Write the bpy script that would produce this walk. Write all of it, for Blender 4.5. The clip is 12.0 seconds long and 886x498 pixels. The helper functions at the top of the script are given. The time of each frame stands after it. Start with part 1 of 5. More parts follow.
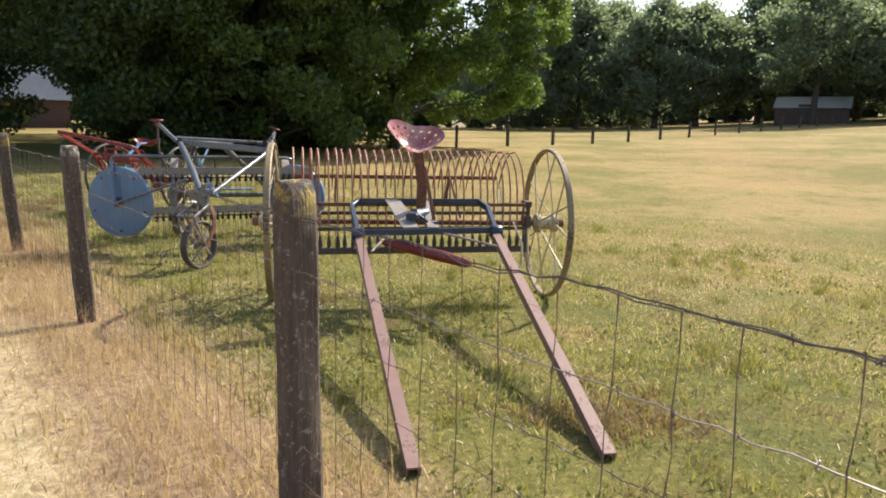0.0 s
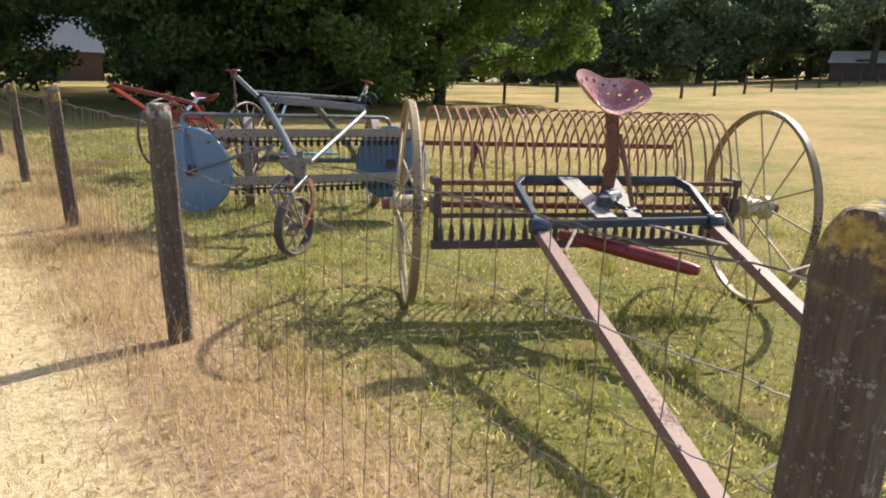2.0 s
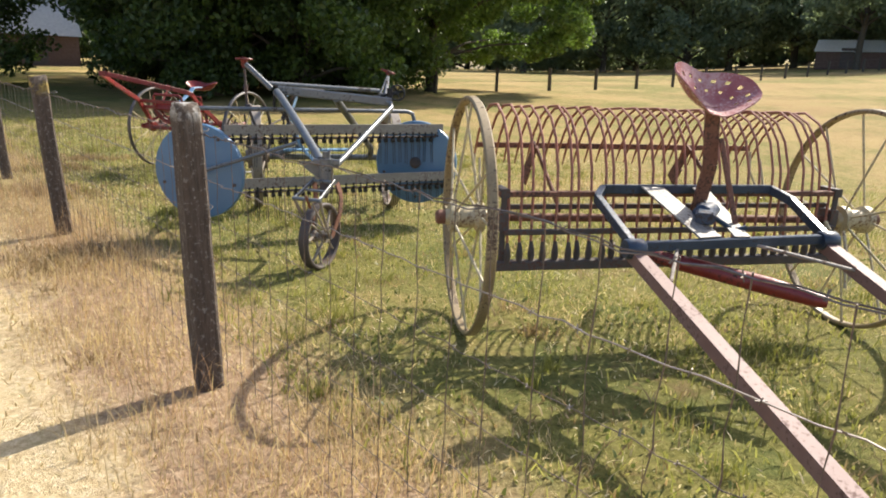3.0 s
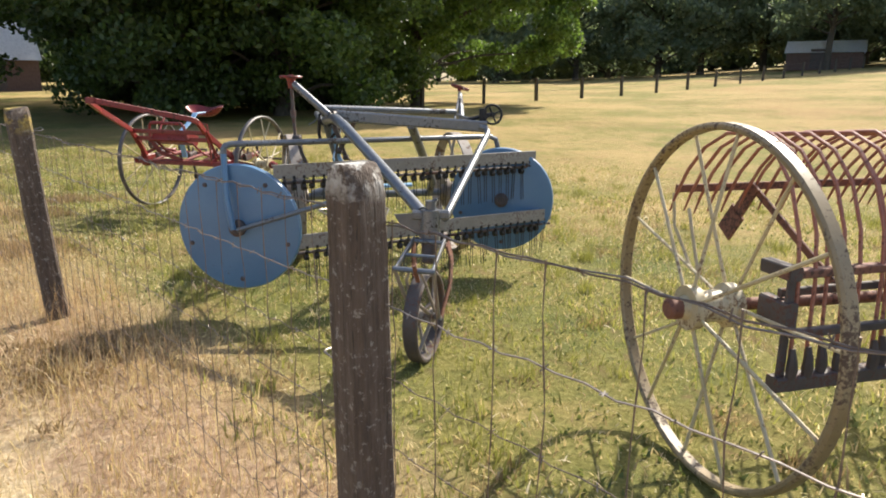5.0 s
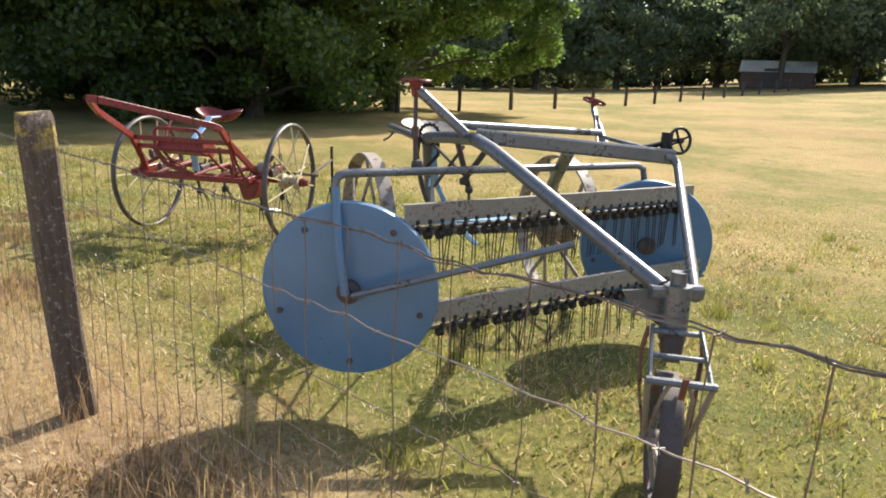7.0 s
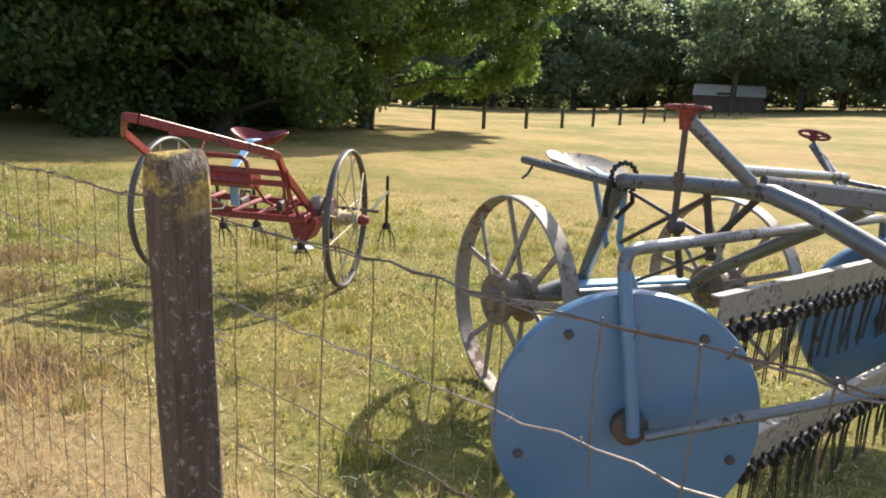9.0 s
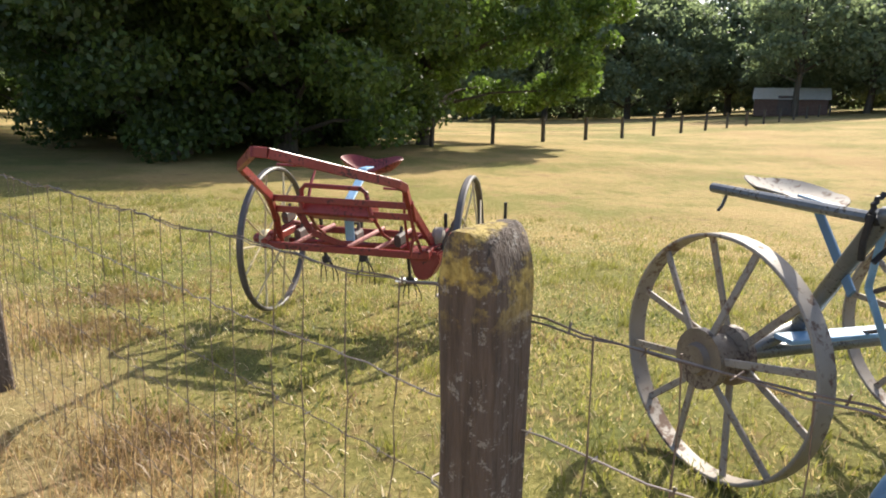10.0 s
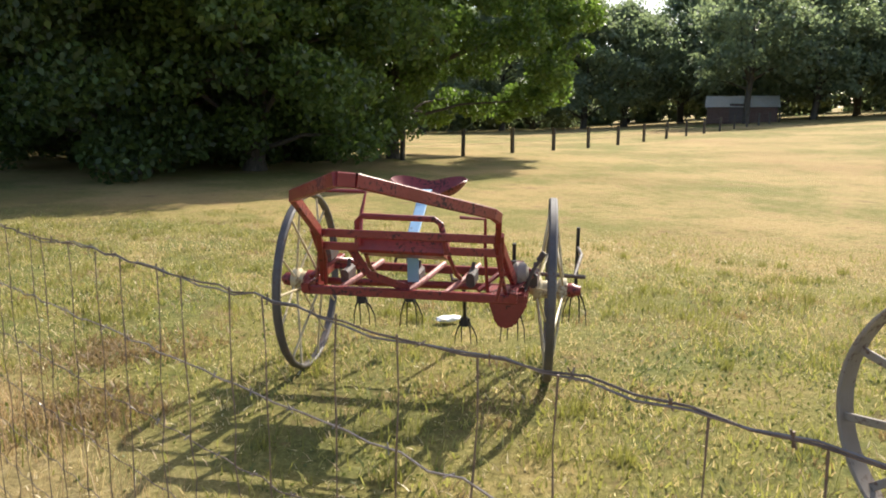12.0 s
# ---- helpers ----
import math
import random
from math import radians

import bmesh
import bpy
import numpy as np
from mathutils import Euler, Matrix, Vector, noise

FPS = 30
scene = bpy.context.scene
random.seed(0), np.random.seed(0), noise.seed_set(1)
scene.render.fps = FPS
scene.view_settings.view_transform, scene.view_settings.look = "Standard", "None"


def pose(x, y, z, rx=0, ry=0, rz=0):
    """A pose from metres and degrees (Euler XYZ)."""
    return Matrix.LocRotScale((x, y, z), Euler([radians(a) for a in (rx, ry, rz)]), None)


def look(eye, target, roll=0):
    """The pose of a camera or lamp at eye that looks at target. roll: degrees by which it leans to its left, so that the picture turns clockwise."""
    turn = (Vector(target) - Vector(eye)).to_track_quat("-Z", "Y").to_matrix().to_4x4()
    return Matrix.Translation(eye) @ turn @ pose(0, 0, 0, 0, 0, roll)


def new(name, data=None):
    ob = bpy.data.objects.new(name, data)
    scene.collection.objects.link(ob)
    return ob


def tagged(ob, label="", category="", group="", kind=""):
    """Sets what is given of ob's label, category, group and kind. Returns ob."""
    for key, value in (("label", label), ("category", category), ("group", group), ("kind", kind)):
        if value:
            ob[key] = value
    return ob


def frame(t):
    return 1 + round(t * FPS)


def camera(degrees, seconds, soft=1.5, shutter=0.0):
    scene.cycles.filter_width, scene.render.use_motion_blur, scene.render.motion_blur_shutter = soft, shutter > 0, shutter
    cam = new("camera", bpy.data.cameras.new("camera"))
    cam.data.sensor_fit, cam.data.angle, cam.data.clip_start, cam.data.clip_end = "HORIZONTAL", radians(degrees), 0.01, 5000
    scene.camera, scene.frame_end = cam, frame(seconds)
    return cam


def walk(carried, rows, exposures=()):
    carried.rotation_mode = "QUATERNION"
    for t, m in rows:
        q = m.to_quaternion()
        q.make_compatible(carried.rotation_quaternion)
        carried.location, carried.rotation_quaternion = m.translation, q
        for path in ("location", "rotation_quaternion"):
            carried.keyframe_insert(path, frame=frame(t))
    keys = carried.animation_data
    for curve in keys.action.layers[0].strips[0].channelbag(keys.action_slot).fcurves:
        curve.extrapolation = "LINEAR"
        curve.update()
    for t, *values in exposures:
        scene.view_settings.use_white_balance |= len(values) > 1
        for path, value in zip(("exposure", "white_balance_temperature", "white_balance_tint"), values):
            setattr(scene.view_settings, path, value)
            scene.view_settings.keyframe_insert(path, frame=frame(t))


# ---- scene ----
# ================= camera =================
cam = camera(67.0, 12.0, soft=1.85)
METRES, EYE, TILT, LEAN, TURN = 9.6, 1.5, 0.0, 0.0, 0.0
ROWS = [
    (0.0, 0.0, 0.0, 0.0, 0.28, -10.0, -1.56),
    (0.5, -0.0267, 0.0425, -0.0011, 1.18, -11.22, -0.35),
    (1.0, -0.0494, 0.0739, -0.0012, 3.41, -13.17, -2.81),
    (1.5, -0.0813, 0.1052, -0.0005, 0.23, -13.47, -3.23),
    (2.0, -0.1136, 0.1447, -0.0041, 2.51, -13.76, -1.82),
    (2.5, -0.1397, 0.1793, -0.0031, 6.82, -14.61, -2.09),
    (3.0, -0.1656, 0.2102, -0.0015, 1.03, -14.79, -2.09),
    (3.5, -0.1925, 0.2522, -0.0014, 1.2, -14.11, -0.71),
    (5.5, -0.2935, 0.388, -0.0018, -4.88, -13.7, -0.69),
    (6.0, -0.3202, 0.4201, -0.0033, -9.02, -14.19, -2.07),
    (6.5, -0.3534, 0.4615, -0.0053, -10.18, -15.03, -2.58),
    (7.0, -0.382, 0.4943, -0.0013, -5.87, -13.21, -2.44),
    (9.0, -0.4872, 0.6218, -0.0031, -10.07, -11.61, -3.55),
    (9.5, -0.5142, 0.6559, -0.004, -10.97, -11.7, -2.85),
    (10.0, -0.5407, 0.6873, -0.0003, -6.19, -10.65, -1.69),
    (10.5, -0.5648, 0.7187, -0.0018, -8.23, -10.06, -2.16),
    (11.0, -0.5865, 0.7454, -0.0025, -10.54, -9.83, -2.24),
    (11.5, -0.5991, 0.7823, -0.0012, -8.49, -9.55, -1.42),
    (12.0, -0.6066, 0.7886, -0.0012, -10.16, -9.55, -0.75),
]
walk(cam, [(t, pose(0, 0, EYE, TILT, LEAN, TURN) @ pose(METRES * x, METRES * y, METRES * z, 90 + pitch, roll, yaw)) for t, x, y, z, yaw, pitch, roll in ROWS],
     exposures=((0.0, 0.86), (2.5, 0.98), (5.5, 1.09), (9.5, 1.17), (12.0, 1.08)))

# ================= light =================
SUN_FROM = Vector((0.70, 0.72, 0.93)).normalized()      # towards the sun, ahead and to the right
world = bpy.data.worlds.new("sky")
scene.world = world
world.use_nodes = True
wn = world.node_tree.nodes
sky = wn.new("ShaderNodeTexSky")
sky.sky_type = 'NISHITA'
sky.sun_disc = False
sky.sun_elevation = math.asin(SUN_FROM.z)
sky.sun_rotation = math.atan2(SUN_FROM.x, SUN_FROM.y)
sky.dust_density = 2.5
wn["Background"].inputs["Strength"].default_value = 0.125
world.node_tree.links.new(sky.outputs[0], wn["Background"].inputs["Color"])
sun_data = bpy.data.lights.new("sun", 'SUN')
sun_data.energy = 4.2
sun_data.angle = radians(0.55)
sun_data.color = (1.0, 0.93, 0.80)
sun = new("sun", sun_data)
sun.matrix_world = look(SUN_FROM * 60, (0, 0, 0))


# ================= materials =================
def mat_base(name, rough=0.6, metal=0.0):
    m = bpy.data.materials.new(name)
    m.use_nodes = True
    nt = m.node_tree
    b = nt.nodes["Principled BSDF"]
    b.inputs["Roughness"].default_value = rough
    b.inputs["Metallic"].default_value = metal
    return m, nt, b


def n_noise(nt, scale, detail=4, rough=0.6, coord="Object", stretch=None):
    tc = nt.nodes.new("ShaderNodeTexCoord")
    src = tc.outputs[coord]
    if stretch:
        mp = nt.nodes.new("ShaderNodeMapping")
        mp.inputs["Scale"].default_value = stretch
        nt.links.new(src, mp.inputs["Vector"])
        src = mp.outputs[0]
    n = nt.nodes.new("ShaderNodeTexNoise")
    n.inputs["Scale"].default_value = scale
    n.inputs["Detail"].default_value = detail
    n.inputs["Roughness"].default_value = rough
    nt.links.new(src, n.inputs["Vector"])
    return n.outputs["Fac"]


def n_ramp(nt, fac, stops):
    r = nt.nodes.new("ShaderNodeValToRGB")
    els = r.color_ramp.elements
    while len(els) < len(stops):
        els.new(0.5)
    for e, (p, c) in zip(els, stops):
        e.position = p
        e.color = (*c, 1) if len(c) == 3 else c
    nt.links.new(fac, r.inputs["Fac"])
    return r.outputs["Color"]


def n_mix(nt, fac, a, b, blend='MIX'):
    x = nt.nodes.new("ShaderNodeMix")
    x.data_type = 'RGBA'
    x.blend_type = blend
    for sock, v in ((x.inputs[0], fac), (x.inputs[6], a), (x.inputs[7], b)):
        if isinstance(v, bpy.types.NodeSocket):
            nt.links.new(v, sock)
        elif isinstance(v, (int, float)):
            sock.default_value = v
        else:
            sock.default_value = (*v, 1)
    return x.outputs[2]


def n_math(nt, op, a, b=None, clamp=False):
    x = nt.nodes.new("ShaderNodeMath")
    x.operation = op
    x.use_clamp = clamp
    for sock, v in zip(x.inputs, (a, b)):
        if isinstance(v, bpy.types.NodeSocket):
            nt.links.new(v, sock)
        elif v is not None:
            sock.default_value = v
    return x.outputs[0]


def n_bump(nt, b, height, strength=0.3, dist=0.01):
    bp = nt.nodes.new("ShaderNodeBump")
    bp.inputs["Strength"].default_value = strength
    bp.inputs["Distance"].default_value = dist
    nt.links.new(height, bp.inputs["Height"])
    nt.links.new(bp.outputs[0], b.inputs["Normal"])


def worn_paint(name, colour, rust=(0.10, 0.045, 0.025), amount=0.42, rough=0.5, pale=None, scale=14, metal=0.0):
    """Old paint with rust patches and faded, chalky areas."""
    m, nt, b = mat_base(name, rough, metal)
    big = n_noise(nt, scale * 0.35, 5, 0.65)
    fine = n_noise(nt, scale * 4, 5, 0.7)
    pale = pale or tuple(min(1, c * 1.35 + 0.03) for c in colour)
    col = n_mix(nt, n_ramp(nt, big, [(0.35, (0, 0, 0)), (0.7, (1, 1, 1))]), colour, pale)
    mask = n_math(nt, 'ADD', n_math(nt, 'MULTIPLY', big, 0.45), n_math(nt, 'MULTIPLY', fine, 0.55))
    edge = 0.5 + (0.5 - amount) * 0.5
    col = n_mix(nt, n_ramp(nt, mask, [(edge, (0, 0, 0)), (edge + 0.06, (1, 1, 1))]), col, rust)
    nt.links.new(col, b.inputs["Base Color"])
    nt.links.new(n_ramp(nt, mask, [(edge, (rough,) * 3), (edge + 0.06, (0.85,) * 3)]), b.inputs["Roughness"])
    n_bump(nt, b, fine, 0.25, 0.004)
    return m


def plain_metal(name, colour, rough=0.5, metal=0.6, vary=0.5):
    m, nt, b = mat_base(name, rough, metal)
    f = n_noise(nt, 30, 5, 0.7)
    lo = tuple(c * (1 - vary) for c in colour)
    nt.links.new(n_ramp(nt, f, [(0.3, lo), (0.7, colour)]), b.inputs["Base Color"])
    n_bump(nt, b, f, 0.2, 0.003)
    return m


def leaf_mat(name, dark, light, through_light=0.42):
    """Leaves: colour varies from leaf to leaf, thin and slightly translucent."""
    m, nt, b = mat_base(name, 0.5)
    g = nt.nodes.new("ShaderNodeNewGeometry")
    col = n_ramp(nt, g.outputs["Random Per Island"], [(0.0, dark), (1.0, light)])
    nt.links.new(col, b.inputs["Base Color"])
    tr = nt.nodes.new("ShaderNodeBsdfTranslucent")
    nt.links.new(n_mix(nt, 0.5, col, (light[0] * 1.5, light[1] * 1.6, light[2]), 'MIX'), tr.inputs["Color"])
    mx = nt.nodes.new("ShaderNodeMixShader")
    mx.inputs[0].default_value = through_light
    nt.links.new(b.outputs[0], mx.inputs[1])
    nt.links.new(tr.outputs[0], mx.inputs[2])
    nt.links.new(mx.outputs[0], nt.nodes["Material Output"].inputs["Surface"])
    return m


FU = Vector((-0.64, 0.768, 0)).normalized()       # along the near fence
FN = Vector((FU.y, -FU.x, 0))                     # from the path into the paddock
POST_1, POST_STEP = Vector((-0.47, 2.25, 0)), 3.50


def ground_mat():
    m, nt, b = mat_base("dry_pasture", 0.95)
    b.inputs["Specular IOR Level"].default_value = 0.15
    tc = nt.nodes.new("ShaderNodeTexCoord")
    big = n_noise(nt, 0.16, 4, 0.6)
    mid = n_noise(nt, 1.3, 5, 0.7)
    tuft = n_noise(nt, 6, 5, 0.7)
    fine = n_noise(nt, 26, 6, 0.8)
    grit = n_noise(nt, 120, 3, 0.7)
    straw = n_ramp(nt, fine, [(0.28, (0.165, 0.108, 0.042)), (0.5, (0.37, 0.265, 0.110)), (0.75, (0.54, 0.415, 0.205))])
    green = n_ramp(nt, fine, [(0.28, (0.060, 0.062, 0.016)), (0.52, (0.200, 0.182, 0.052)), (0.78, (0.42, 0.36, 0.15))])
    patch = n_math(nt, 'ADD', n_math(nt, 'ADD', n_math(nt, 'MULTIPLY', big, 0.5), n_math(nt, 'MULTIPLY', mid, 0.25)), n_math(nt, 'MULTIPLY', tuft, 0.25))
    # signed distance from the fence line, positive in the paddock
    sx = nt.nodes.new("ShaderNodeVectorMath")
    sx.operation = 'DOT_PRODUCT'
    nt.links.new(tc.outputs["Object"], sx.inputs[0])
    sx.inputs[1].default_value = FN
    off = n_math(nt, 'SUBTRACT', sx.outputs["Value"], POST_1.dot(FN))
    wob = n_math(nt, 'ADD', off, n_math(nt, 'ADD', n_math(nt, 'MULTIPLY', n_math(nt, 'SUBTRACT', mid, 0.5), 1.1), n_math(nt, 'MULTIPLY', n_math(nt, 'SUBTRACT', tuft, 0.5), 0.7)))
    belt = n_ramp(nt, n_math(nt, 'MULTIPLY', wob, 0.12), [(0.04, (0, 0, 0)), (0.13, (1, 1, 1)), (0.50, (1, 1, 1)), (0.80, (0, 0, 0))])
    field = n_mix(nt, n_ramp(nt, n_math(nt, 'SUBTRACT', patch, n_math(nt, 'MULTIPLY', belt, 0.085)), [(0.45, (1, 1, 1)), (0.55, (0, 0, 0))]), straw, green)
    clover = n_noise(nt, 0.75, 4, 0.65)
    lush = n_ramp(nt, n_math(nt, 'ADD', n_math(nt, 'MULTIPLY', clover, 0.65), n_math(nt, 'MULTIPLY', tuft, 0.35)), [(0.48, (0, 0, 0)), (0.58, (1, 1, 1))])
    lush_col = n_ramp(nt, fine, [(0.28, (0.042, 0.055, 0.014)), (0.52, (0.125, 0.138, 0.038)), (0.78, (0.27, 0.27, 0.09))])
    field = n_mix(nt, n_math(nt, 'MULTIPLY', n_math(nt, 'MULTIPLY', lush, belt), 0.9), field, lush_col)
    pale = n_ramp(nt, n_math(nt, 'ADD', n_math(nt, 'MULTIPLY', clover, 0.6), n_math(nt, 'MULTIPLY', mid, 0.4)), [(0.36, (1, 1, 1)), (0.44, (0, 0, 0))])
    field = n_mix(nt, n_math(nt, 'MULTIPLY', pale, 0.55), field, straw)
    brown = n_ramp(nt, n_math(nt, 'ADD', n_math(nt, 'MULTIPLY', mid, 0.5), n_math(nt, 'MULTIPLY', tuft, 0.5)), [(0.54, (0, 0, 0)), (0.62, (1, 1, 1))])
    field = n_mix(nt, n_math(nt, 'MULTIPLY', brown, 0.7), field, (0.20, 0.130, 0.062))
    burnt = n_ramp(nt, n_noise(nt, 0.11, 5, 0.62), [(0.50, (0, 0, 0)), (0.66, (1, 1, 1))])
    field = n_mix(nt, n_math(nt, 'MULTIPLY', burnt, 0.55), field, n_ramp(nt, fine, [(0.3, (0.15, 0.085, 0.036)), (0.72, (0.44, 0.29, 0.13))]))
    sl = nt.nodes.new("ShaderNodeVectorMath")
    sl.operation = 'DOT_PRODUCT'
    nt.links.new(tc.outputs["Object"], sl.inputs[0])
    sl.inputs[1].default_value = FU
    run = n_math(nt, 'SUBTRACT', sl.outputs["Value"], POST_1.dot(FU))
    worn = n_ramp(nt, n_math(nt, 'MULTIPLY', n_math(nt, 'ADD', run, n_math(nt, 'MULTIPLY', tuft, 3.0)), 0.05), [(0.34, (1, 1, 1)), (0.56, (0.12, 0.12, 0.12))])
    tan_col = n_ramp(nt, fine, [(0.28, (0.155, 0.092, 0.050)), (0.5, (0.37, 0.250, 0.155)), (0.75, (0.61, 0.465, 0.315))])
    field = n_mix(nt, n_math(nt, 'MULTIPLY', n_ramp(nt, n_math(nt, 'ADD', n_math(nt, 'MULTIPLY', wob, 0.5), 0.5), [(0.56, (1, 1, 1)), (0.97, (0, 0, 0))]), n_math(nt, 'ADD', n_math(nt, 'MULTIPLY', worn, 0.75), 0.25, True)), field, tan_col)
    path = n_ramp(nt, fine, [(0.27, (0.30, 0.21, 0.10)), (0.5, (0.57, 0.44, 0.255)), (0.72, (0.80, 0.68, 0.47))])
    on_path = n_ramp(nt, n_math(nt, 'ADD', n_math(nt, 'MULTIPLY', wob, 0.5), 1.0), [(0.64, (1, 1, 1)), (0.82, (0, 0, 0))])
    verge = n_ramp(nt, n_math(nt, 'MULTIPLY', wob, -0.2), [(0.60, (1, 1, 1)), (0.85, (0.1, 0.1, 0.1))])
    on_path = n_math(nt, 'MULTIPLY', n_math(nt, 'MULTIPLY', on_path, worn), verge)
    green_bits = n_ramp(nt, n_math(nt, 'ADD', n_math(nt, 'MULTIPLY', tuft, 0.6), n_math(nt, 'MULTIPLY', mid, 0.4)), [(0.52, (0, 0, 0)), (0.62, (1, 1, 1))])
    path = n_mix(nt, n_math(nt, 'MULTIPLY', green_bits, 0.65), path, (0.30, 0.27, 0.10))
    col = n_mix(nt, on_path, field, path)
    bare = n_ramp(nt, n_noise(nt, 0.9, 3, 0.5, stretch=(1, 1, 1)), [(0.66, (0, 0, 0)), (0.74, (1, 1, 1))])
    col = n_mix(nt, n_math(nt, 'MULTIPLY', bare, 0.55), col, (0.16, 0.10, 0.055))
    nt.links.new(col, b.inputs["Base Color"])
    n_bump(nt, b, n_math(nt, 'ADD', fine, grit), 0.7, 0.03)
    return m


def wood_post_mat(name, hue_lo, hue_hi, cover, start):
    m, nt, b = mat_base(name, 0.9)
    grain = n_noise(nt, 9, 6, 0.7, stretch=(6, 6, 0.6))
    crack = n_noise(nt, 22, 4, 0.6, stretch=(5, 5, 0.35))
    blot = n_noise(nt, 10, 5, 0.7)
    col = n_ramp(nt, grain, [(0.25, (0.040, 0.028, 0.021)), (0.5, (0.086, 0.062, 0.047)), (0.8, (0.150, 0.116, 0.094))])
    col = n_mix(nt, n_ramp(nt, crack, [(0.31, (1, 1, 1)), (0.36, (0, 0, 0))]), col, (0.034, 0.027, 0.021))
    grey = n_ramp(nt, n_noise(nt, 38, 4, 0.75), [(0.57, (0, 0, 0)), (0.63, (1, 1, 1))])
    col = n_mix(nt, n_math(nt, 'MULTIPLY', grey, 0.42), col, (0.40, 0.38, 0.34))
    tc = nt.nodes.new("ShaderNodeTexCoord")
    sep = nt.nodes.new("ShaderNodeSeparateXYZ")
    nt.links.new(tc.outputs["Object"], sep.inputs[0])
    high = n_math(nt, 'MULTIPLY', n_math(nt, 'SUBTRACT', sep.outputs[2], start), 12.0, True)
    lich = n_math(nt, 'MULTIPLY', n_ramp(nt, blot, [(cover, (0, 0, 0)), (cover + 0.08, (1, 1, 1))]), high)
    hue = n_ramp(nt, n_noise(nt, 70, 3), [(0.35, hue_lo), (0.65, hue_hi)])
    col = n_mix(nt, lich, col, hue)
    nt.links.new(col, b.inputs["Base Color"])
    h = n_math(nt, 'ADD', n_math(nt, 'MULTIPLY', crack, 0.7), n_math(nt, 'MULTIPLY', blot, 0.5))
    n_bump(nt, b, h, 0.8, 0.02)
    return m


def bark_mat():
    m, nt, b = mat_base("bark", 0.95)
    f = n_noise(nt, 5, 6, 0.7, stretch=(4, 4, 0.8))
    nt.links.new(n_ramp(nt, f, [(0.3, (0.03, 0.024, 0.018)), (0.7, (0.13, 0.11, 0.085))]), b.inputs["Base Color"])
    n_bump(nt, b, f, 0.8, 0.05)
    return m


RED = worn_paint("red_paint", (0.165, 0.015, 0.015), (0.050, 0.020, 0.017), 0.46, 0.36, (0.26, 0.036, 0.033))
RED_PALE = worn_paint("faded_red_paint", (0.36, 0.12, 0.10), (0.16, 0.075, 0.055), 0.40, 0.55, (0.52, 0.24, 0.21))
# the pale pink tones and patches paint sun glare onto the red seat
SEAT_GLARE_RED = worn_paint("seat_red_with_glare", (0.30, 0.085, 0.085), (0.50, 0.32, 0.30), 0.46, 0.20, (0.46, 0.22, 0.20))
BLUE = worn_paint("dull_blue_paint", (0.080, 0.168, 0.285), (0.085, 0.085, 0.085), 0.26, 0.34, (0.115, 0.215, 0.335), 7)
BLUE_DARK = worn_paint("navy_frame_paint", (0.018, 0.030, 0.052), (0.045, 0.034, 0.032), 0.42, 0.30, (0.045, 0.072, 0.115))
BLUE_BRIGHT = worn_paint("light_blue_paint", (0.16, 0.29, 0.43), (0.13, 0.10, 0.085), 0.32, 0.42)
SILVER = worn_paint("aluminium_paint", (0.125, 0.132, 0.143), (0.07, 0.058, 0.05), 0.42, 0.32, (0.205, 0.212, 0.222), metal=0.4)
GREYBAR = worn_paint("grey_bar_paint", (0.20, 0.18, 0.155), (0.13, 0.09, 0.07), 0.45, 0.55, (0.31, 0.285, 0.255))
RUST = worn_paint("rusted_steel", (0.16, 0.065, 0.04), (0.08, 0.04, 0.03), 0.5, 0.75, (0.25, 0.11, 0.07))
TINE_RUST = worn_paint("rusty_tine_steel", (0.27, 0.090, 0.058), (0.13, 0.055, 0.04), 0.42, 0.5, (0.40, 0.18, 0.125))
CREAM = worn_paint("cream_wheel_paint", (0.42, 0.33, 0.18), (0.20, 0.125, 0.07), 0.44, 0.5, (0.56, 0.49, 0.34))
RIM_TAN = worn_paint("tan_painted_rim", (0.225, 0.160, 0.080), (0.095, 0.060, 0.040), 0.46, 0.45, (0.33, 0.255, 0.145))
RIM = worn_paint("worn_rim_steel", (0.135, 0.10, 0.075), (0.08, 0.05, 0.04), 0.45, 0.5, (0.25, 0.195, 0.14))
RIM_DARK = worn_paint("dark_rim_steel", (0.055, 0.048, 0.045), (0.09, 0.05, 0.035), 0.40, 0.5, (0.12, 0.105, 0.10))
WHEEL_GREY = worn_paint("grey_wheel_steel", (0.225, 0.185, 0.15), (0.125, 0.075, 0.052), 0.47, 0.6, (0.33, 0.29, 0.25), 6)
BLACK = plain_metal("black_iron", (0.035, 0.032, 0.032), 0.55, 0.4)
DARKRUST = worn_paint("dark_rusty_iron", (0.055, 0.042, 0.038), (0.11, 0.05, 0.035), 0.45, 0.65)
WIRE = plain_metal("galvanised_wire", (0.30, 0.265, 0.245), 0.42, 0.7)
WIRE_RUST = plain_metal("rusty_wire", (0.19, 0.145, 0.12), 0.55, 0.5)
SHAFT = worn_paint("faded_pink_primer", (0.20, 0.108, 0.092), (0.135, 0.075, 0.062), 0.40, 0.62, (0.24, 0.145, 0.125))
POST = wood_post_mat("lichened_post", (0.21, 0.145, 0.035), (0.44, 0.33, 0.10), 0.455, 1.175)
POST_PALE = wood_post_mat("pale_topped_post", (0.40, 0.38, 0.34), (0.62, 0.60, 0.56), 0.44, 1.24)
GROUND = ground_mat()
BARK = bark_mat()
LEAF = leaf_mat("broad_leaves", (0.019, 0.033, 0.011), (0.092, 0.138, 0.034), 0.42)
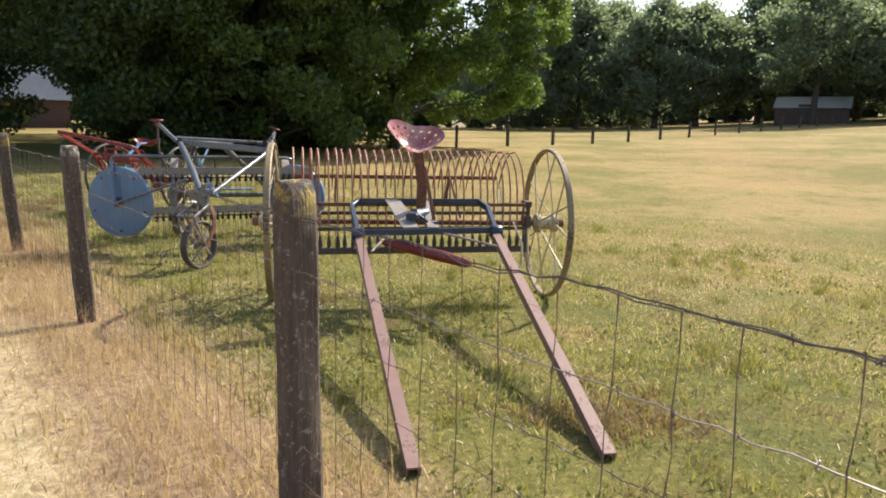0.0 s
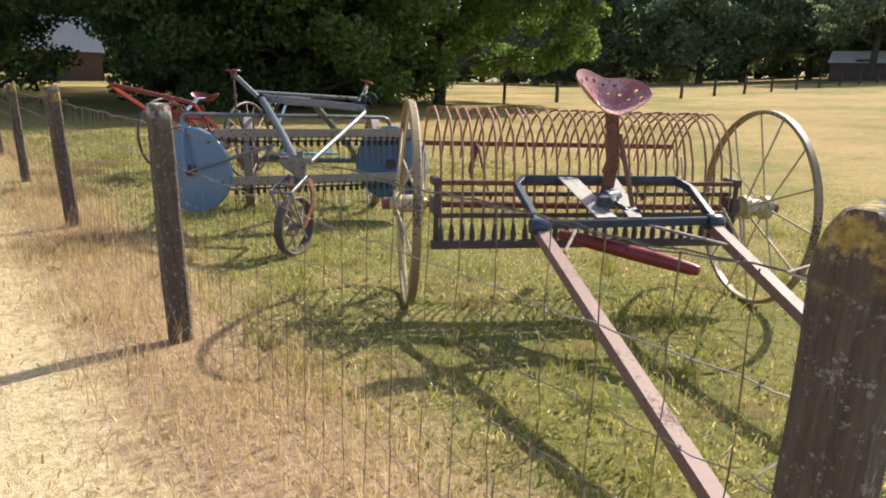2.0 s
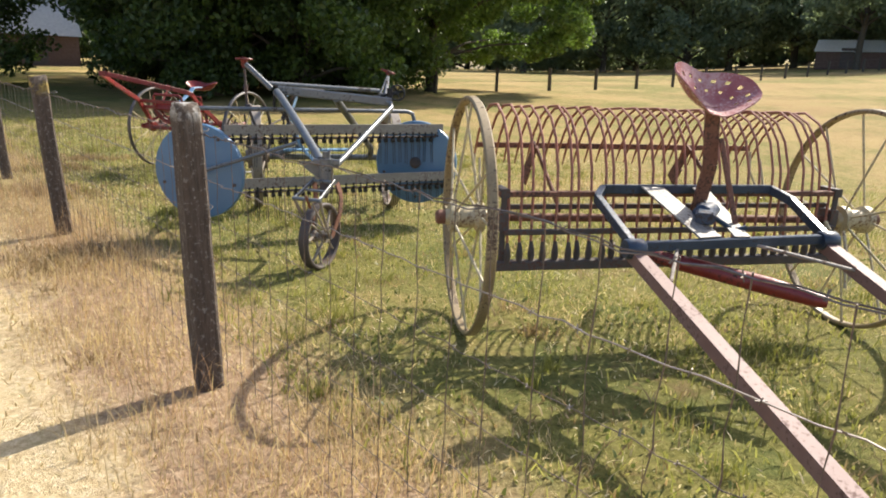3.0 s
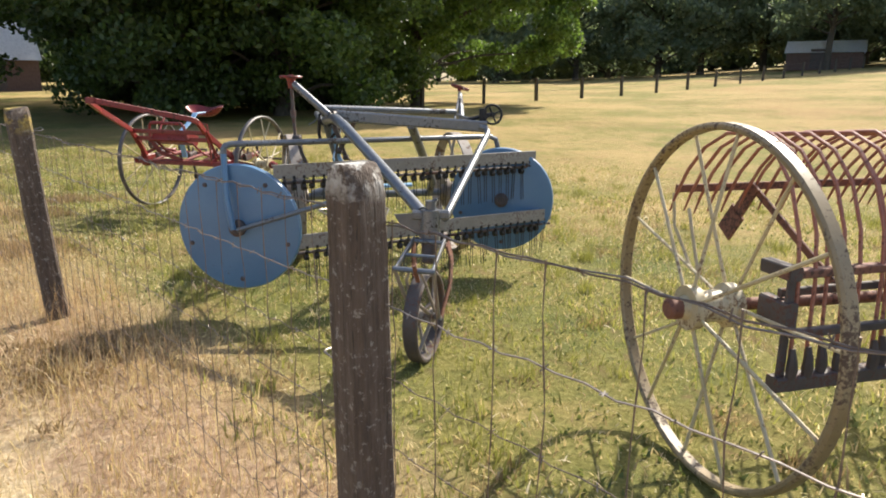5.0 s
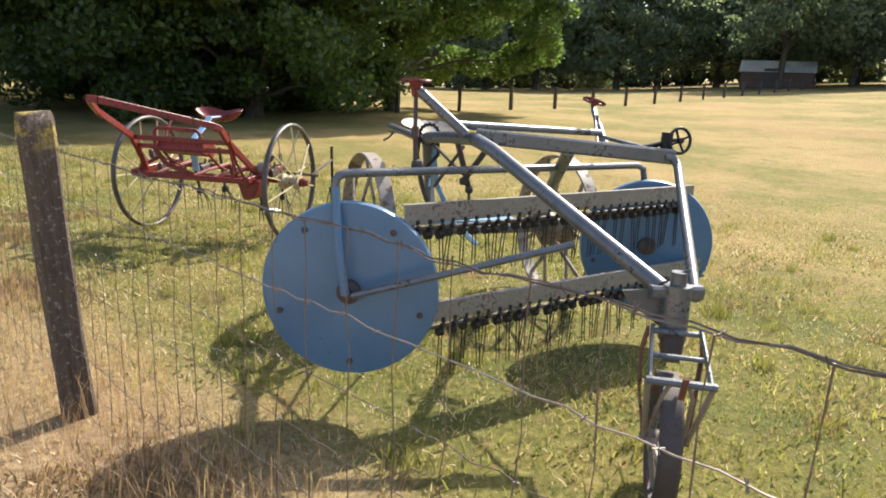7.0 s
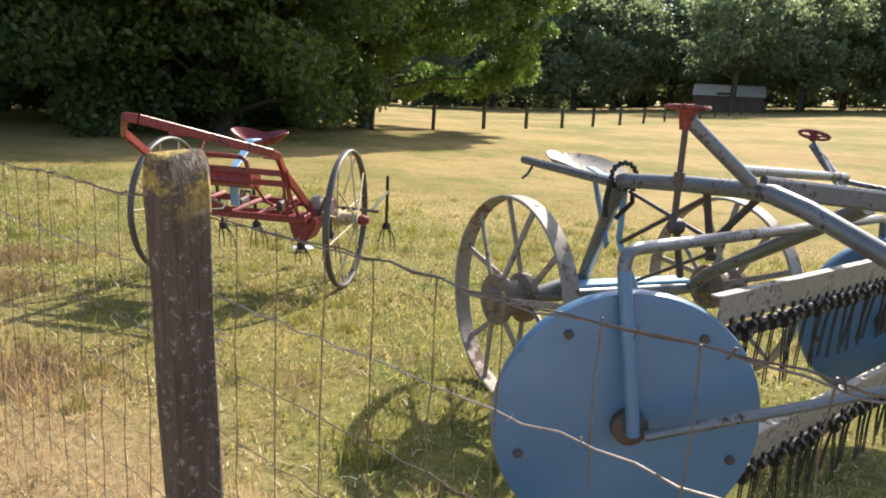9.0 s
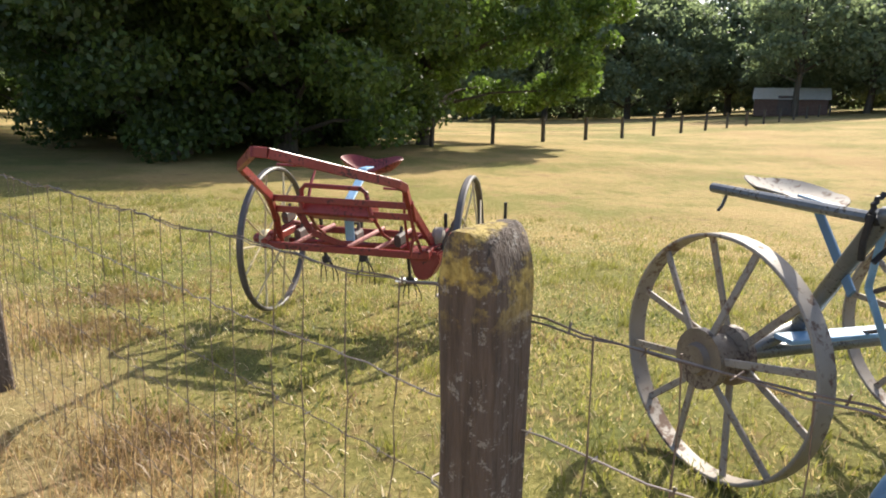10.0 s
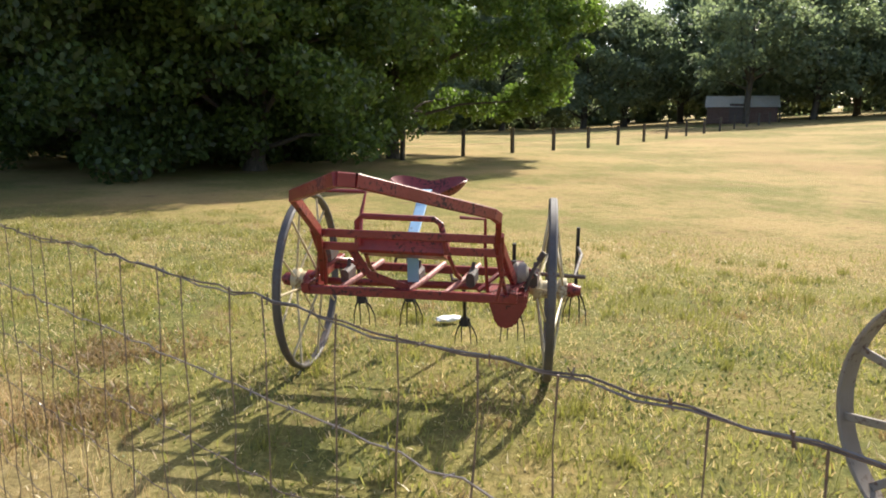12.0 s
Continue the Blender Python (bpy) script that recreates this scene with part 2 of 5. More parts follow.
# lighter copy of LEAF with patchy sunlight put into its colour
LEAF_PART_SUN = leaf_mat("part_sunlit_leaves", (0.030, 0.050, 0.014), (0.135, 0.200, 0.045), 0.44)
# a lighter green tree, its sunlit look also put into the leaf colour
LEAF_SUNLIT = leaf_mat("sunlit_light_green_leaves", (0.034, 0.062, 0.016), (0.155, 0.235, 0.050), 0.46)
# distance haze is put into this paler, greyer leaf colour
LEAF_FAR_HAZE = leaf_mat("haze_paled_leaves", (0.12, 0.155, 0.105), (0.24, 0.285, 0.175), 0.55)
STRAW_BLADE = leaf_mat("dry_grass", (0.26, 0.165, 0.085), (0.63, 0.485, 0.30))
SEED_BLADE = leaf_mat("seeding_grass", (0.27, 0.14, 0.08), (0.55, 0.37, 0.23))
GREEN_BLADE = leaf_mat("green_grass", (0.105, 0.120, 0.028), (0.38, 0.350, 0.115))
TUFT_BLADE = leaf_mat("coarse_grass", (0.085, 0.095, 0.022), (0.27, 0.25, 0.07))
WEED_LEAF = leaf_mat("weed_leaves", (0.050, 0.075, 0.018), (0.17, 0.19, 0.055), 0.3)
BROWN_BLADE = leaf_mat("dead_grass", (0.13, 0.085, 0.044), (0.33, 0.225, 0.125))
STRAW_FLECK = leaf_mat("bleached_straw", (0.45, 0.34, 0.19), (0.76, 0.65, 0.46))
ROOF = worn_paint("pale_iron_roof", (0.56, 0.56, 0.54), (0.34, 0.30, 0.26), 0.36, 0.5)
# whiter than ROOF: sunlight on the shed roof is put into the colour
ROOF_SUNLIT = worn_paint("sunlit_white_iron_roof", (0.74, 0.73, 0.70), (0.50, 0.46, 0.41), 0.36, 0.45)
BOARDS = worn_paint("brown_boards", (0.085, 0.046, 0.034), (0.05, 0.034, 0.027), 0.4, 0.8)
PALE = worn_paint("off_white_wrap", (0.75, 0.74, 0.70), (0.5, 0.48, 0.42), 0.25, 0.5)


# ================= mesh helpers =================
def mesh_of(name, bm, mat, smooth=True):
    me = bpy.data.meshes.new(name)
    bm.to_mesh(me)
    bm.free()
    me.materials.append(mat)
    if smooth:
        for p in me.polygons:
            p.use_smooth = True
        me.set_sharp_from_angle(angle=radians(38))
    return me


def part(name, bm, mat, parent, label="", m=None):
    """Links a bmesh (or a mesh that is there already) as one part under a thing or a part."""
    me = bm if isinstance(bm, bpy.types.Mesh) else mesh_of(name, bm, mat)
    ob = new(name, me)
    ob.parent = parent
    if m is not None:
        ob.matrix_basis = m
    if label:
        tagged(ob, label)
    return ob


def thing(name, m, label, category, group="", kind=""):
    ob = new(name)
    ob.empty_display_size = 0.1
    ob.matrix_world = m
    return tagged(ob, label, category, group, kind)


def tube(bm, pts, r, n=8, cap=True):
    """A round bar along a line of points; r is one radius or one for each point."""
    pts = [Vector(p) for p in pts]
    rs = r if isinstance(r, (list, tuple)) else [r] * len(pts)
    rings, side = [], None
    for i, p in enumerate(pts):
        d = (pts[min(i + 1, len(pts) - 1)] - pts[max(i - 1, 0)]).normalized()
        if side is None:
            side = d.orthogonal().normalized()
        side = (side - d * side.dot(d)).normalized()
        up = d.cross(side)
        rings.append([bm.verts.new(p + (side * math.cos(a) + up * math.sin(a)) * rs[i]) for a in (2 * math.pi * k / n for k in range(n))])
    for a, b in zip(rings, rings[1:]):
        for k in range(n):
            bm.faces.new((a[k], a[(k + 1) % n], b[(k + 1) % n], b[k]))
    if cap:
        bm.faces.new(rings[0][::-1])
        bm.faces.new(rings[-1])
    return bm


def beam(bm, a, b, w, h, up=(0, 0, 1), bevel=0.0):
    """A rectangular bar from a to b, w across and h along up."""
    a, b = Vector(a), Vector(b)
    d = (b - a).normalized()
    up = Vector(up)
    side = d.cross(up).normalized()
    up = side.cross(d).normalized()
    e = min(bevel, w * 0.4, h * 0.4)
    if e > 0:
        prof = [(-w / 2 + e, -h / 2), (w / 2 - e, -h / 2), (w / 2, -h / 2 + e), (w / 2, h / 2 - e), (w / 2 - e, h / 2), (-w / 2 + e, h / 2), (-w / 2, h / 2 - e), (-w / 2, -h / 2 + e)]
    else:
        prof = [(-w / 2, -h / 2), (w / 2, -h / 2), (w / 2, h / 2), (-w / 2, h / 2)]
    r0 = [bm.verts.new(a + side * x + up * z) for x, z in prof]
    r1 = [bm.verts.new(b + side * x + up * z) for x, z in prof]
    k = len(prof)
    for i in range(k):
        bm.faces.new((r0[i], r0[(i + 1) % k], r1[(i + 1) % k], r1[i]))
    bm.faces.new(r0[::-1])
    bm.faces.new(r1)
    return bm


def path_beam(bm, pts, w, h, up=(0, 0, 1)):
    for a, b in zip(pts, pts[1:]):
        beam(bm, a, b, w, h, up, 0.004)
    return bm


def lathe(bm, prof, n=32, m=Matrix()):
    """Turns a profile of (radius, along) round the x axis."""
    rings = [[bm.verts.new(m @ Vector((x, r * math.cos(a), r * math.sin(a)))) for a in (2 * math.pi * k / n for k in range(n))] for r, x in prof]
    for a, b in zip(rings, rings[1:]):
        for k in range(n):
            bm.faces.new((a[k], a[(k + 1) % n], b[(k + 1) % n], b[k]))
    return rings


def capped(bm, prof, n=24, m=Matrix()):
    rings = lathe(bm, prof, n, m)
    bm.faces.new(rings[0])
    bm.faces.new(rings[-1][::-1])
    return bm


def wheel(parent, m, radius, width, thick, spokes, rim_mat, spoke_mat, hub_r, hub_len, spoke_r, hub_mat=None, label="", stagger=0.0, flat=False, axle_cap=None):
    """A spoked iron wheel turning on its x axis: rim with its spokes and hub."""
    bm = bmesh.new()
    h = width / 2
    e = thick * 0.3
    prof = [(radius - e, -h), (radius, -h + e), (radius, h - e), (radius - e, h), (radius - thick + e, h), (radius - thick, h - e), (radius - thick, -h + e), (radius - thick + e, -h), (radius - e, -h)]
    lathe(bm, prof, 56)
    bmesh.ops.recalc_face_normals(bm, faces=bm.faces)
    w = part("wheel", bm, rim_mat, parent, label, m)
    bm = bmesh.new()
    L = hub_len / 2
    capped(bm, [(hub_r * 0.45, -L * 1.25), (hub_r * 0.55, -L), (hub_r, -L), (hub_r, -L * 0.6), (hub_r * 0.72, -L * 0.45), (hub_r * 0.72, L * 0.45), (hub_r, L * 0.6), (hub_r, L), (hub_r * 0.55, L), (hub_r * 0.45, L * 1.25)], 20)
    bmesh.ops.recalc_face_normals(bm, faces=bm.faces)
    part("hub", bm, hub_mat or spoke_mat, w)
    for s in (0, 1):
        bm = bmesh.new()
        x0 = (L * 0.8 if s else -L * 0.8) * (1 if stagger else 0)
        a, b = Vector((x0, 0, hub_r * 0.6)), Vector((x0 * 0.12, 0, radius - thick * 0.6))
        if flat:
            beam(bm, a, b, spoke_r * 2.4, spoke_r * 1.1, (1, 0, 0), 0.003)
        else:
            tube(bm, [a, b], spoke_r, 6)
        me = mesh_of("spoke", bm, spoke_mat)
        for k in range(s, spokes, 2):
            part("spoke", me, None, w, "", pose(0, 0, 0, 360 * k / spokes + 7))
    return w


# ================= ground =================
def ground_z(x, y):
    """The paddock lies level near the fence and climbs gently away from it."""
    d = 0.35 * x + 0.94 * y
    f = max(0.0, d - 14)
    g = max(0.0, x - 8)
    return 0.040 * f * f / (f + 5) / (1 + f / 130) + 0.066 * g * g / (g + 12) if y > 0 else 0.0


def build_ground():
    def axis(lo, hi):
        v = [0.0]
        step = 0.35
        while v[-1] < hi:
            v.append(v[-1] + step)
            if v[-1] > 12:
                step *= 1.16
        w = [0.0]
        step = 0.35
        while w[-1] > lo:
            w.append(w[-1] - step)
            if w[-1] < -12:
                step *= 1.16
        return sorted(set(v + w[1:]))
    xs, ys = axis(-900, 900), axis(-900, 900)
    verts = []
    for y in ys:
        for x in xs:
            near = max(0.0, 1 - math.hypot(x + 2, y - 6) / 30)
            bump = near * (0.035 * noise.noise((x * 0.8, y * 0.8, 3)) + 0.018 * noise.noise((x * 2.6, y * 2.6, 9)))
            verts.append((x, y, ground_z(min(x, 160), min(y, 200)) + bump - 0.01))
    nx = len(xs)
    faces = [(j * nx + i, j * nx + i + 1, (j + 1) * nx + i + 1, (j + 1) * nx + i) for j in range(len(ys) - 1) for i in range(nx - 1)]
    me = bpy.data.meshes.new("ground")
    me.from_pydata(verts, [], faces)
    me.materials.append(GROUND)
    for p in me.polygons:
        p.use_smooth = True
    tagged(new("ground", me), "dry straw-coloured pasture with green patches and a worn path", "ground", kind="structure")


build_ground()


# ================= near fence =================
SHIFT = {0: Vector((-0.043, 0.10, 0)), 2: Vector((-0.015, 0.055, 0))}


def build_fence():
    fence = thing("fence", Matrix.Translation(POST_1), "old timber post fence with barbed wire over woven wire mesh", "fence")
    def post(i, lean, turn, w, d, h, round_top):
        bm = bmesh.new()
        rows = [(-0.3, 1.0), (0.0, 1.03), (0.35, 1.0), (0.7, 0.98), (1.0, 0.97), (h - 0.10, 0.95)]
        for k in range(1, 6):
            a = k / 5 * math.pi / 2
            rows.append((h - 0.10 + 0.10 * math.sin(a) * (1.0 if round_top else 0.92), 0.95 * (math.cos(a) * 0.72 + 0.28 if round_top else 1 - 0.10 * (k / 5) ** 3)))
        prof = [(-1, -0.7), (-0.7, -1), (0.7, -1), (1, -0.7), (1, 0.7), (0.7, 1), (-0.7, 1), (-1, 0.7)]
        rings = []
        for z, s in rows:
            rings.append([])
            for x, y in prof:
                p = Vector((x * w / 2 * (s if not round_top or z < h - 0.1 else 0.95 - 0.06 * (0.95 - s)), y * d / 2 * s, z))
                q = noise.noise((p.x * 9 + i * 7, p.y * 9, p.z * 3)) * 0.010
                rings[-1].append(bm.verts.new(p + Vector((q, -q * 0.7, q * 0.4 if z > 1 else 0))))
        for a, b in zip(rings, rings[1:]):
            for k in range(8):
                bm.faces.new((a[k], a[(k + 1) % 8], b[(k + 1) % 8], b[k]))
        bm.faces.new(rings[-1])
        bmesh.ops.subdivide_edges(bm, edges=bm.edges[:], cuts=1, use_grid_fill=True)
        for v in bm.verts:
            v.co += Vector((noise.noise((v.co.x * 30, v.co.y * 30, v.co.z * 14 + i)), noise.noise((v.co.y * 30, v.co.x * 30, v.co.z * 14 + i * 3)), 0)) * 0.004
        part("post", bm, POST if i != 1 else POST_PALE, fence, "weathered squared timber post with yellow lichen on top" if i != 1 else "weathered squared timber post with a pale rounded top",
             Matrix.Translation(FU * (POST_STEP * i) + SHIFT.get(i, Vector())) @ pose(0, 0, 0, lean[0], lean[1], turn))
    rnd = random.Random(5)
    for i in range(-2, 9):
        lean = {0: (0.5, -1.0), 1: (1.5, -2.2), 2: (1.0, -3.4)}.get(i, (rnd.uniform(-1, 2), rnd.uniform(-3, 0)))
        post(i, lean, 43 + rnd.uniform(-2, 2), {0: 0.134, 1: 0.115, 2: 0.120}.get(i, 0.108), {0: 0.124, 1: 0.11, 2: 0.118}.get(i, 0.108), {0: 1.32, 1: 1.325, 2: 1.345}.get(i, 1.32 + rnd.uniform(-0.03, 0.05)), i in (0, 1, 2))
    for i in range(-1, 5):
        for z in (1.205, 0.86):
            bm = bmesh.new()
            loop = [(-1, -0.75), (-0.75, -1), (0.75, -1), (1, -0.75), (1, 0.75), (0.75, 1), (-0.75, 1), (-1, 0.75), (-1, -0.75)]
            s = {0: 0.071, 1: 0.064, 2: 0.066}.get(i, 0.060)
            tube(bm, [(x * s, y * s * 0.97, 0.006 * math.sin(k * 2.1)) for k, (x, y) in enumerate(loop)], 0.0022, 5)
            part("tie_wire", bm, WIRE, fence, "", Matrix.Translation(FU * (POST_STEP * i) + SHIFT.get(i, Vector()) + Vector((-0.025 if i else -0.01, 0.02 if i else 0.01, z))) @ pose(0, 0, 0, 2, -4, 39))

    def strand(name, z, r, mat, sag=0.03, wob=0.008, twist=0.0, first=-2, label="", seed=0):
        bm = bmesh.new()
        rn = random.Random(seed)
        pts = []
        for i in range(first, 8):
            for k in range(56):
                f = k / 56
                s = POST_STEP * (i + f)
                lat = rn.uniform(-wob, wob) * 0.3 + 0.004 * math.cos(s * 46 + seed)
                zz = z - sag * 4 * f * (1 - f) + rn.uniform(-wob, wob) * 0.35 + 0.0032 * math.sin(s * 46 + seed) + 0.006 * noise.noise((s * 2.6, seed, z)) + 0.006 * noise.noise((s * 0.9, z * 5, seed))
                pts.append(FU * s + FN * lat + Vector((0, 0, zz + (twist * math.sin(s * 9) if twist else 0))))
        tube(bm, pts, r, 5)
        part(name, bm, mat, fence, label)
        return pts
    tops = strand("barbed_wire", WIRE_Z[0], 0.0019, WIRE_RUST, 0.004, 0.005, 0.004, label="rusty twisted barbed wire", seed=3)
    bm = bmesh.new()
    tube(bm, [p + Vector((0, 0, -0.002 - 0.006 * math.cos(k * 0.9) - 0.007 * noise.noise((k * 0.11, 4, 2)))) for k, p in enumerate(tops)], 0.0018, 5)
    part("barbed_wire", bm, WIRE, fence)
    bm = bmesh.new()
    rn = random.Random(8)
    for k in range(4, len(tops) - 4, 2):
        p = tops[k].lerp(tops[k + 1], 0.35)
        for a in (rn.uniform(0, 3), rn.uniform(3, 6)):
            d = FN * math.cos(a) * 0.010 + Vector((0, 0, 0.010 * math.sin(a))) + FU * rn.uniform(-0.006, 0.006)
            tube(bm, [p - d, p + d], 0.0014, 4)
    tagged(part("barbs", bm, WIRE_RUST, fence), kind="stuff")
    for j, z in enumerate(WIRE_Z[1:]):
        pts = strand("line_wire", z, 0.0013 if j else 0.0020, WIRE if j == 0 else WIRE_RUST, 0.006, 0.009, 0.0, seed=20 + j)
        if j < 3:
            bm = bmesh.new()
            for k in range(3, len(pts) - 4, 2):
                p = pts[k].lerp(pts[k + 1], 0.4)
                for a in (rn.uniform(0, 3), rn.uniform(3, 6)):
                    e = FN * math.cos(a) * (0.009 - 0.002 * j) + Vector((0, 0, (0.009 - 0.002 * j) * math.sin(a))) + FU * rn.uniform(-0.006, 0.006)
                    tube(bm, [p - e, p + e], 0.0014, 4)
            tagged(part("barbs", bm, WIRE, fence), kind="stuff")
    # upright stay wires, each a part, hung from the top strand
    rn = random.Random(12)
    shapes = []
    for k in range(4):
        bm = bmesh.new()
        zs = list(WIRE_Z)
        line = []
        for a, b in zip(zs, zs[1:]):
            line += [(rn.uniform(-.003, .003), 0, a), (rn.uniform(-0.007, 0.007), rn.uniform(-.005, .005), (a + b) / 2)]
        tube(bm, line + [(0, 0, zs[-1] - 0.02)], [0.0019 if q % 2 == 0 else 0.0010 for q in range(len(line))] + [0.0010], 6)
        shapes.append(mesh_of("stay_wire", bm, WIRE_RUST))
    n = int(POST_STEP * 9 / STAY)
    for k in range(n):
        s = POST_STEP * -1.9 + k * STAY + rn.uniform(-0.006, 0.006)
        part("stay_wire", rn.choice(shapes), None, fence, "", Matrix.Translation(FU * s) @ pose(0, 0, rn.uniform(-0.004, 0.004), rn.uniform(-0.6, 0.6), rn.uniform(-1.2, 1.2), 130 + rn.choice((0, 180))))
    return fence


WIRE_Z = (1.197, 1.005, 0.83, 0.66, 0.50, 0.35, 0.21, 0.08)
STAY = 0.15
build_fence()


# ================= dump rake =================
def iron_seat(bm, w, d, back=0.10, wing=0.06, pierced=True, dish=2.1):
    """A pressed iron pan seat: raised back and sides, a dipped front with a small pommel, rows of holes. Its back lies towards +y."""
    na, nr = 48, 14
    rings = []
    for j in range(nr + 1):
        t = j / nr
        ring = []
        for i in range(na):
            a = 2 * math.pi * i / na
            ca, sa = math.cos(a), math.sin(a)
            R = 1.0 - 0.16 * max(0, -sa) ** 2 + 0.06 * abs(ca) ** 3 - 0.10 * math.exp(-((a - 1.5 * math.pi) / 0.22) ** 2)
            rim = back * max(0, sa) ** 1.3 + wing * abs(ca) ** 1.5 + 0.012 * max(0, -sa)
            ring.append(bm.verts.new((ca * t * R * w / 2, sa * t * R * d / 2, rim * t ** dish + 0.012 * math.exp(-(ca * t * 6) ** 2) * max(0, -sa) * t)))
        rings.append(ring)
    for j in range(nr):
        for i in range(na):
            k = (i + 1) % na
            hole = pierced and (j in (11,) and i % 3 == 0 or j == 8 and (i + 2) % 4 == 0) and math.sin(2 * math.pi * i / na) > -0.55
            if not hole:
                if j == 0:
                    bm.faces.new((rings[0][i], rings[1][i], rings[1][k])) if i else bm.faces.new((rings[0][0], rings[1][0], rings[1][1]))
                else:
                    bm.faces.new((rings[j][i], rings[j + 1][i], rings[j + 1][k], rings[j][k]))
    bmesh.ops.remove_doubles(bm, verts=bm.verts[:], dist=0.0004)
    bmesh.ops.recalc_face_normals(bm, faces=bm.faces[:])
    bmesh.ops.solidify(bm, geom=bm.faces[:], thickness=0.006)
    return bm


def build_dump_rake():
    r = thing("dump_rake", pose(-0.28, 5.95, 0, 0, 0, 13), "old rusty horse-drawn hay dump rake with tall spoked wheels", "hay rake")
    wheel(r, pose(-1.215, 0.14, 0.682, 0, 0, -3), 0.684, 0.055, 0.028, 14, RIM_TAN, CREAM, 0.085, 0.20, 0.0075, CREAM, "tall iron wheel with cream spokes", 1)
    wheel(r, pose(1.25, -0.04, 0.682, 11, 0, -3), 0.684, 0.055, 0.028, 14, RIM_TAN, CREAM, 0.085, 0.20, 0.0075, CREAM, "tall iron wheel with cream spokes", 1)
    bm = bmesh.new()
    tube(bm, [(-1.35, 0.15, 0.682), (1.38, -0.05, 0.682)], 0.024, 10)
    for x, y in ((-1.36, 0.15), (1.39, -0.05)):
        capped(bm, [(0.03, -0.03), (0.042, -0.02), (0.042, 0.02), (0.03, 0.03)], 12, Matrix.Translation((x, y, 0.682)))
    part("axle", bm, RUST, r)
    for x in (-1.06, 1.06):
        bm = bmesh.new()
        beam(bm, (x, -0.08, 0.43), (x, -0.08, 0.86), 0.034, 0.014, (0, 1, 0), 0.003)
        beam(bm, (x, -0.10, 0.86), (x, 0.05, 0.86), 0.05, 0.05, (0, 0, 1), 0.005)
        beam(bm, (x, -0.10, 0.70), (x, 0.04, 0.70), 0.05, 0.11, (0, 0, 1), 0.008)
        part("end_plate", bm, DARKRUST, r)
    bm = bmesh.new()
    beam(bm, (-1.09, -0.08, 0.45), (1.09, -0.08, 0.45), 0.06, 0.055, (0, 0, 1), 0.006)
    part("tine_bar", bm, DARKRUST, r, "dark iron bar that holds the tine castings")
    bm = bmesh.new()
    beam(bm, (-1.09, -0.07, 0.855), (1.09, -0.07, 0.855), 0.045, 0.030, (0, 0, 1), 0.004)
    part("rack_head", bm, RUST, r)
    for y, z, w in ((-0.03, 0.775, 0.02), (-0.10, 0.645, 0.03)):
        bm = bmesh.new()
        beam(bm, (-1.06, y, z), (1.06, y, z), w, 0.03, (0, 0, 1), 0.004)
        part("rack_rail", bm, DARKRUST, r)
    bm = bmesh.new()
    beam(bm, (-1.02, 0.70, 1.04), (0.99, 0.70, 1.04), 0.016, 0.036, (0, 0, 1), 0.003)
    part("stripper_bar", bm, RUST, r)
    for x in (-0.62, 0.50):
        bm = bmesh.new()
        beam(bm, (x, 0.68, 1.03), (x - 0.03, 0.12, 0.72), 0.014, 0.034, (0, 0, 1), 0.003)
        part("stripper_brace", bm, RUST, r)
        bm = bmesh.new()
        beam(bm, (x - 0.015, 0.66, 1.05), (x - 0.015, 0.76, 0.90), 0.014, 0.075, (0, 1, 0.6), 0.005)
        beam(bm, (x - 0.015, 0.755, 0.91), (x - 0.015, 0.84, 0.79), 0.014, 0.11, (0, 1, 0.6), 0.02)
        part("stripper_paddle", bm, RUST, r, "rusty red paddle-shaped plate")
    for x in (-1.03, 1.0):
        bm = bmesh.new()
        tube(bm, [(x, 0.70, 1.02), (x - 0.01, 0.66, 0.88), (x - 0.03, 0.48, 0.72), (x - 0.02, 0.45, 0.72), (x, 0.58, 0.97)], 0.008, 6)
        part("guard_rod", bm, CREAM, r)
    # curved tines, each with its casting
    bm = bmesh.new()
    pts = [(0, -0.075, 0.44), (0, -0.072, 0.60), (0, -0.062, 0.82), (0, -0.035, 0.99), (0, 0.03, 1.15), (0, 0.13, 1.26), (0, 0.26, 1.315), (0, 0.40, 1.30),
           (0, 0.53, 1.23), (0, 0.63, 1.12), (0, 0.70, 1.0), (0, 0.735, 0.92)]
    tube(bm, pts, [0.008] * 10 + [0.007, 0.004], 6)
    me = mesh_of("tine", bm, TINE_RUST)
    bm = bmesh.new()
    tube(bm, [(0, -0.088, 0.475), (0, -0.09, 0.51), (0, -0.088, 0.545), (0, -0.08, 0.585)], [0.016, 0.021, 0.017, 0.010], 7)
    holder = mesh_of("tine_holder", bm, DARKRUST)
    rn = random.Random(2)
    for k in range(30):
        at = pose(-1.03 + k * 2.06 / 29 + rn.uniform(-0.004, 0.004), 0, 0, rn.uniform(-1.6, 1.6), rn.uniform(-0.6, 0.6))
        part("tine", me, None, r, "", at)
        part("tine_holder", holder, None, r, "", at)
    # blue hitch frame
    bm = bmesh.new()
    c = [(-0.55, -0.62, 0.69), (0.60, -0.57, 0.70), (0.63, -0.22, 0.84), (0.58, -0.09, 0.885), (-0.49, -0.09, 0.885), (-0.56, -0.18, 0.85)]
    path_beam(bm, c + c[:1], 0.038, 0.05)
    for x, y, z in c[:2]:
        capped(bm, [(0.045, -0.05), (0.052, -0.04), (0.052, 0.04), (0.045, 0.05)], 12, Matrix.Translation((x, y, z - 0.01)))
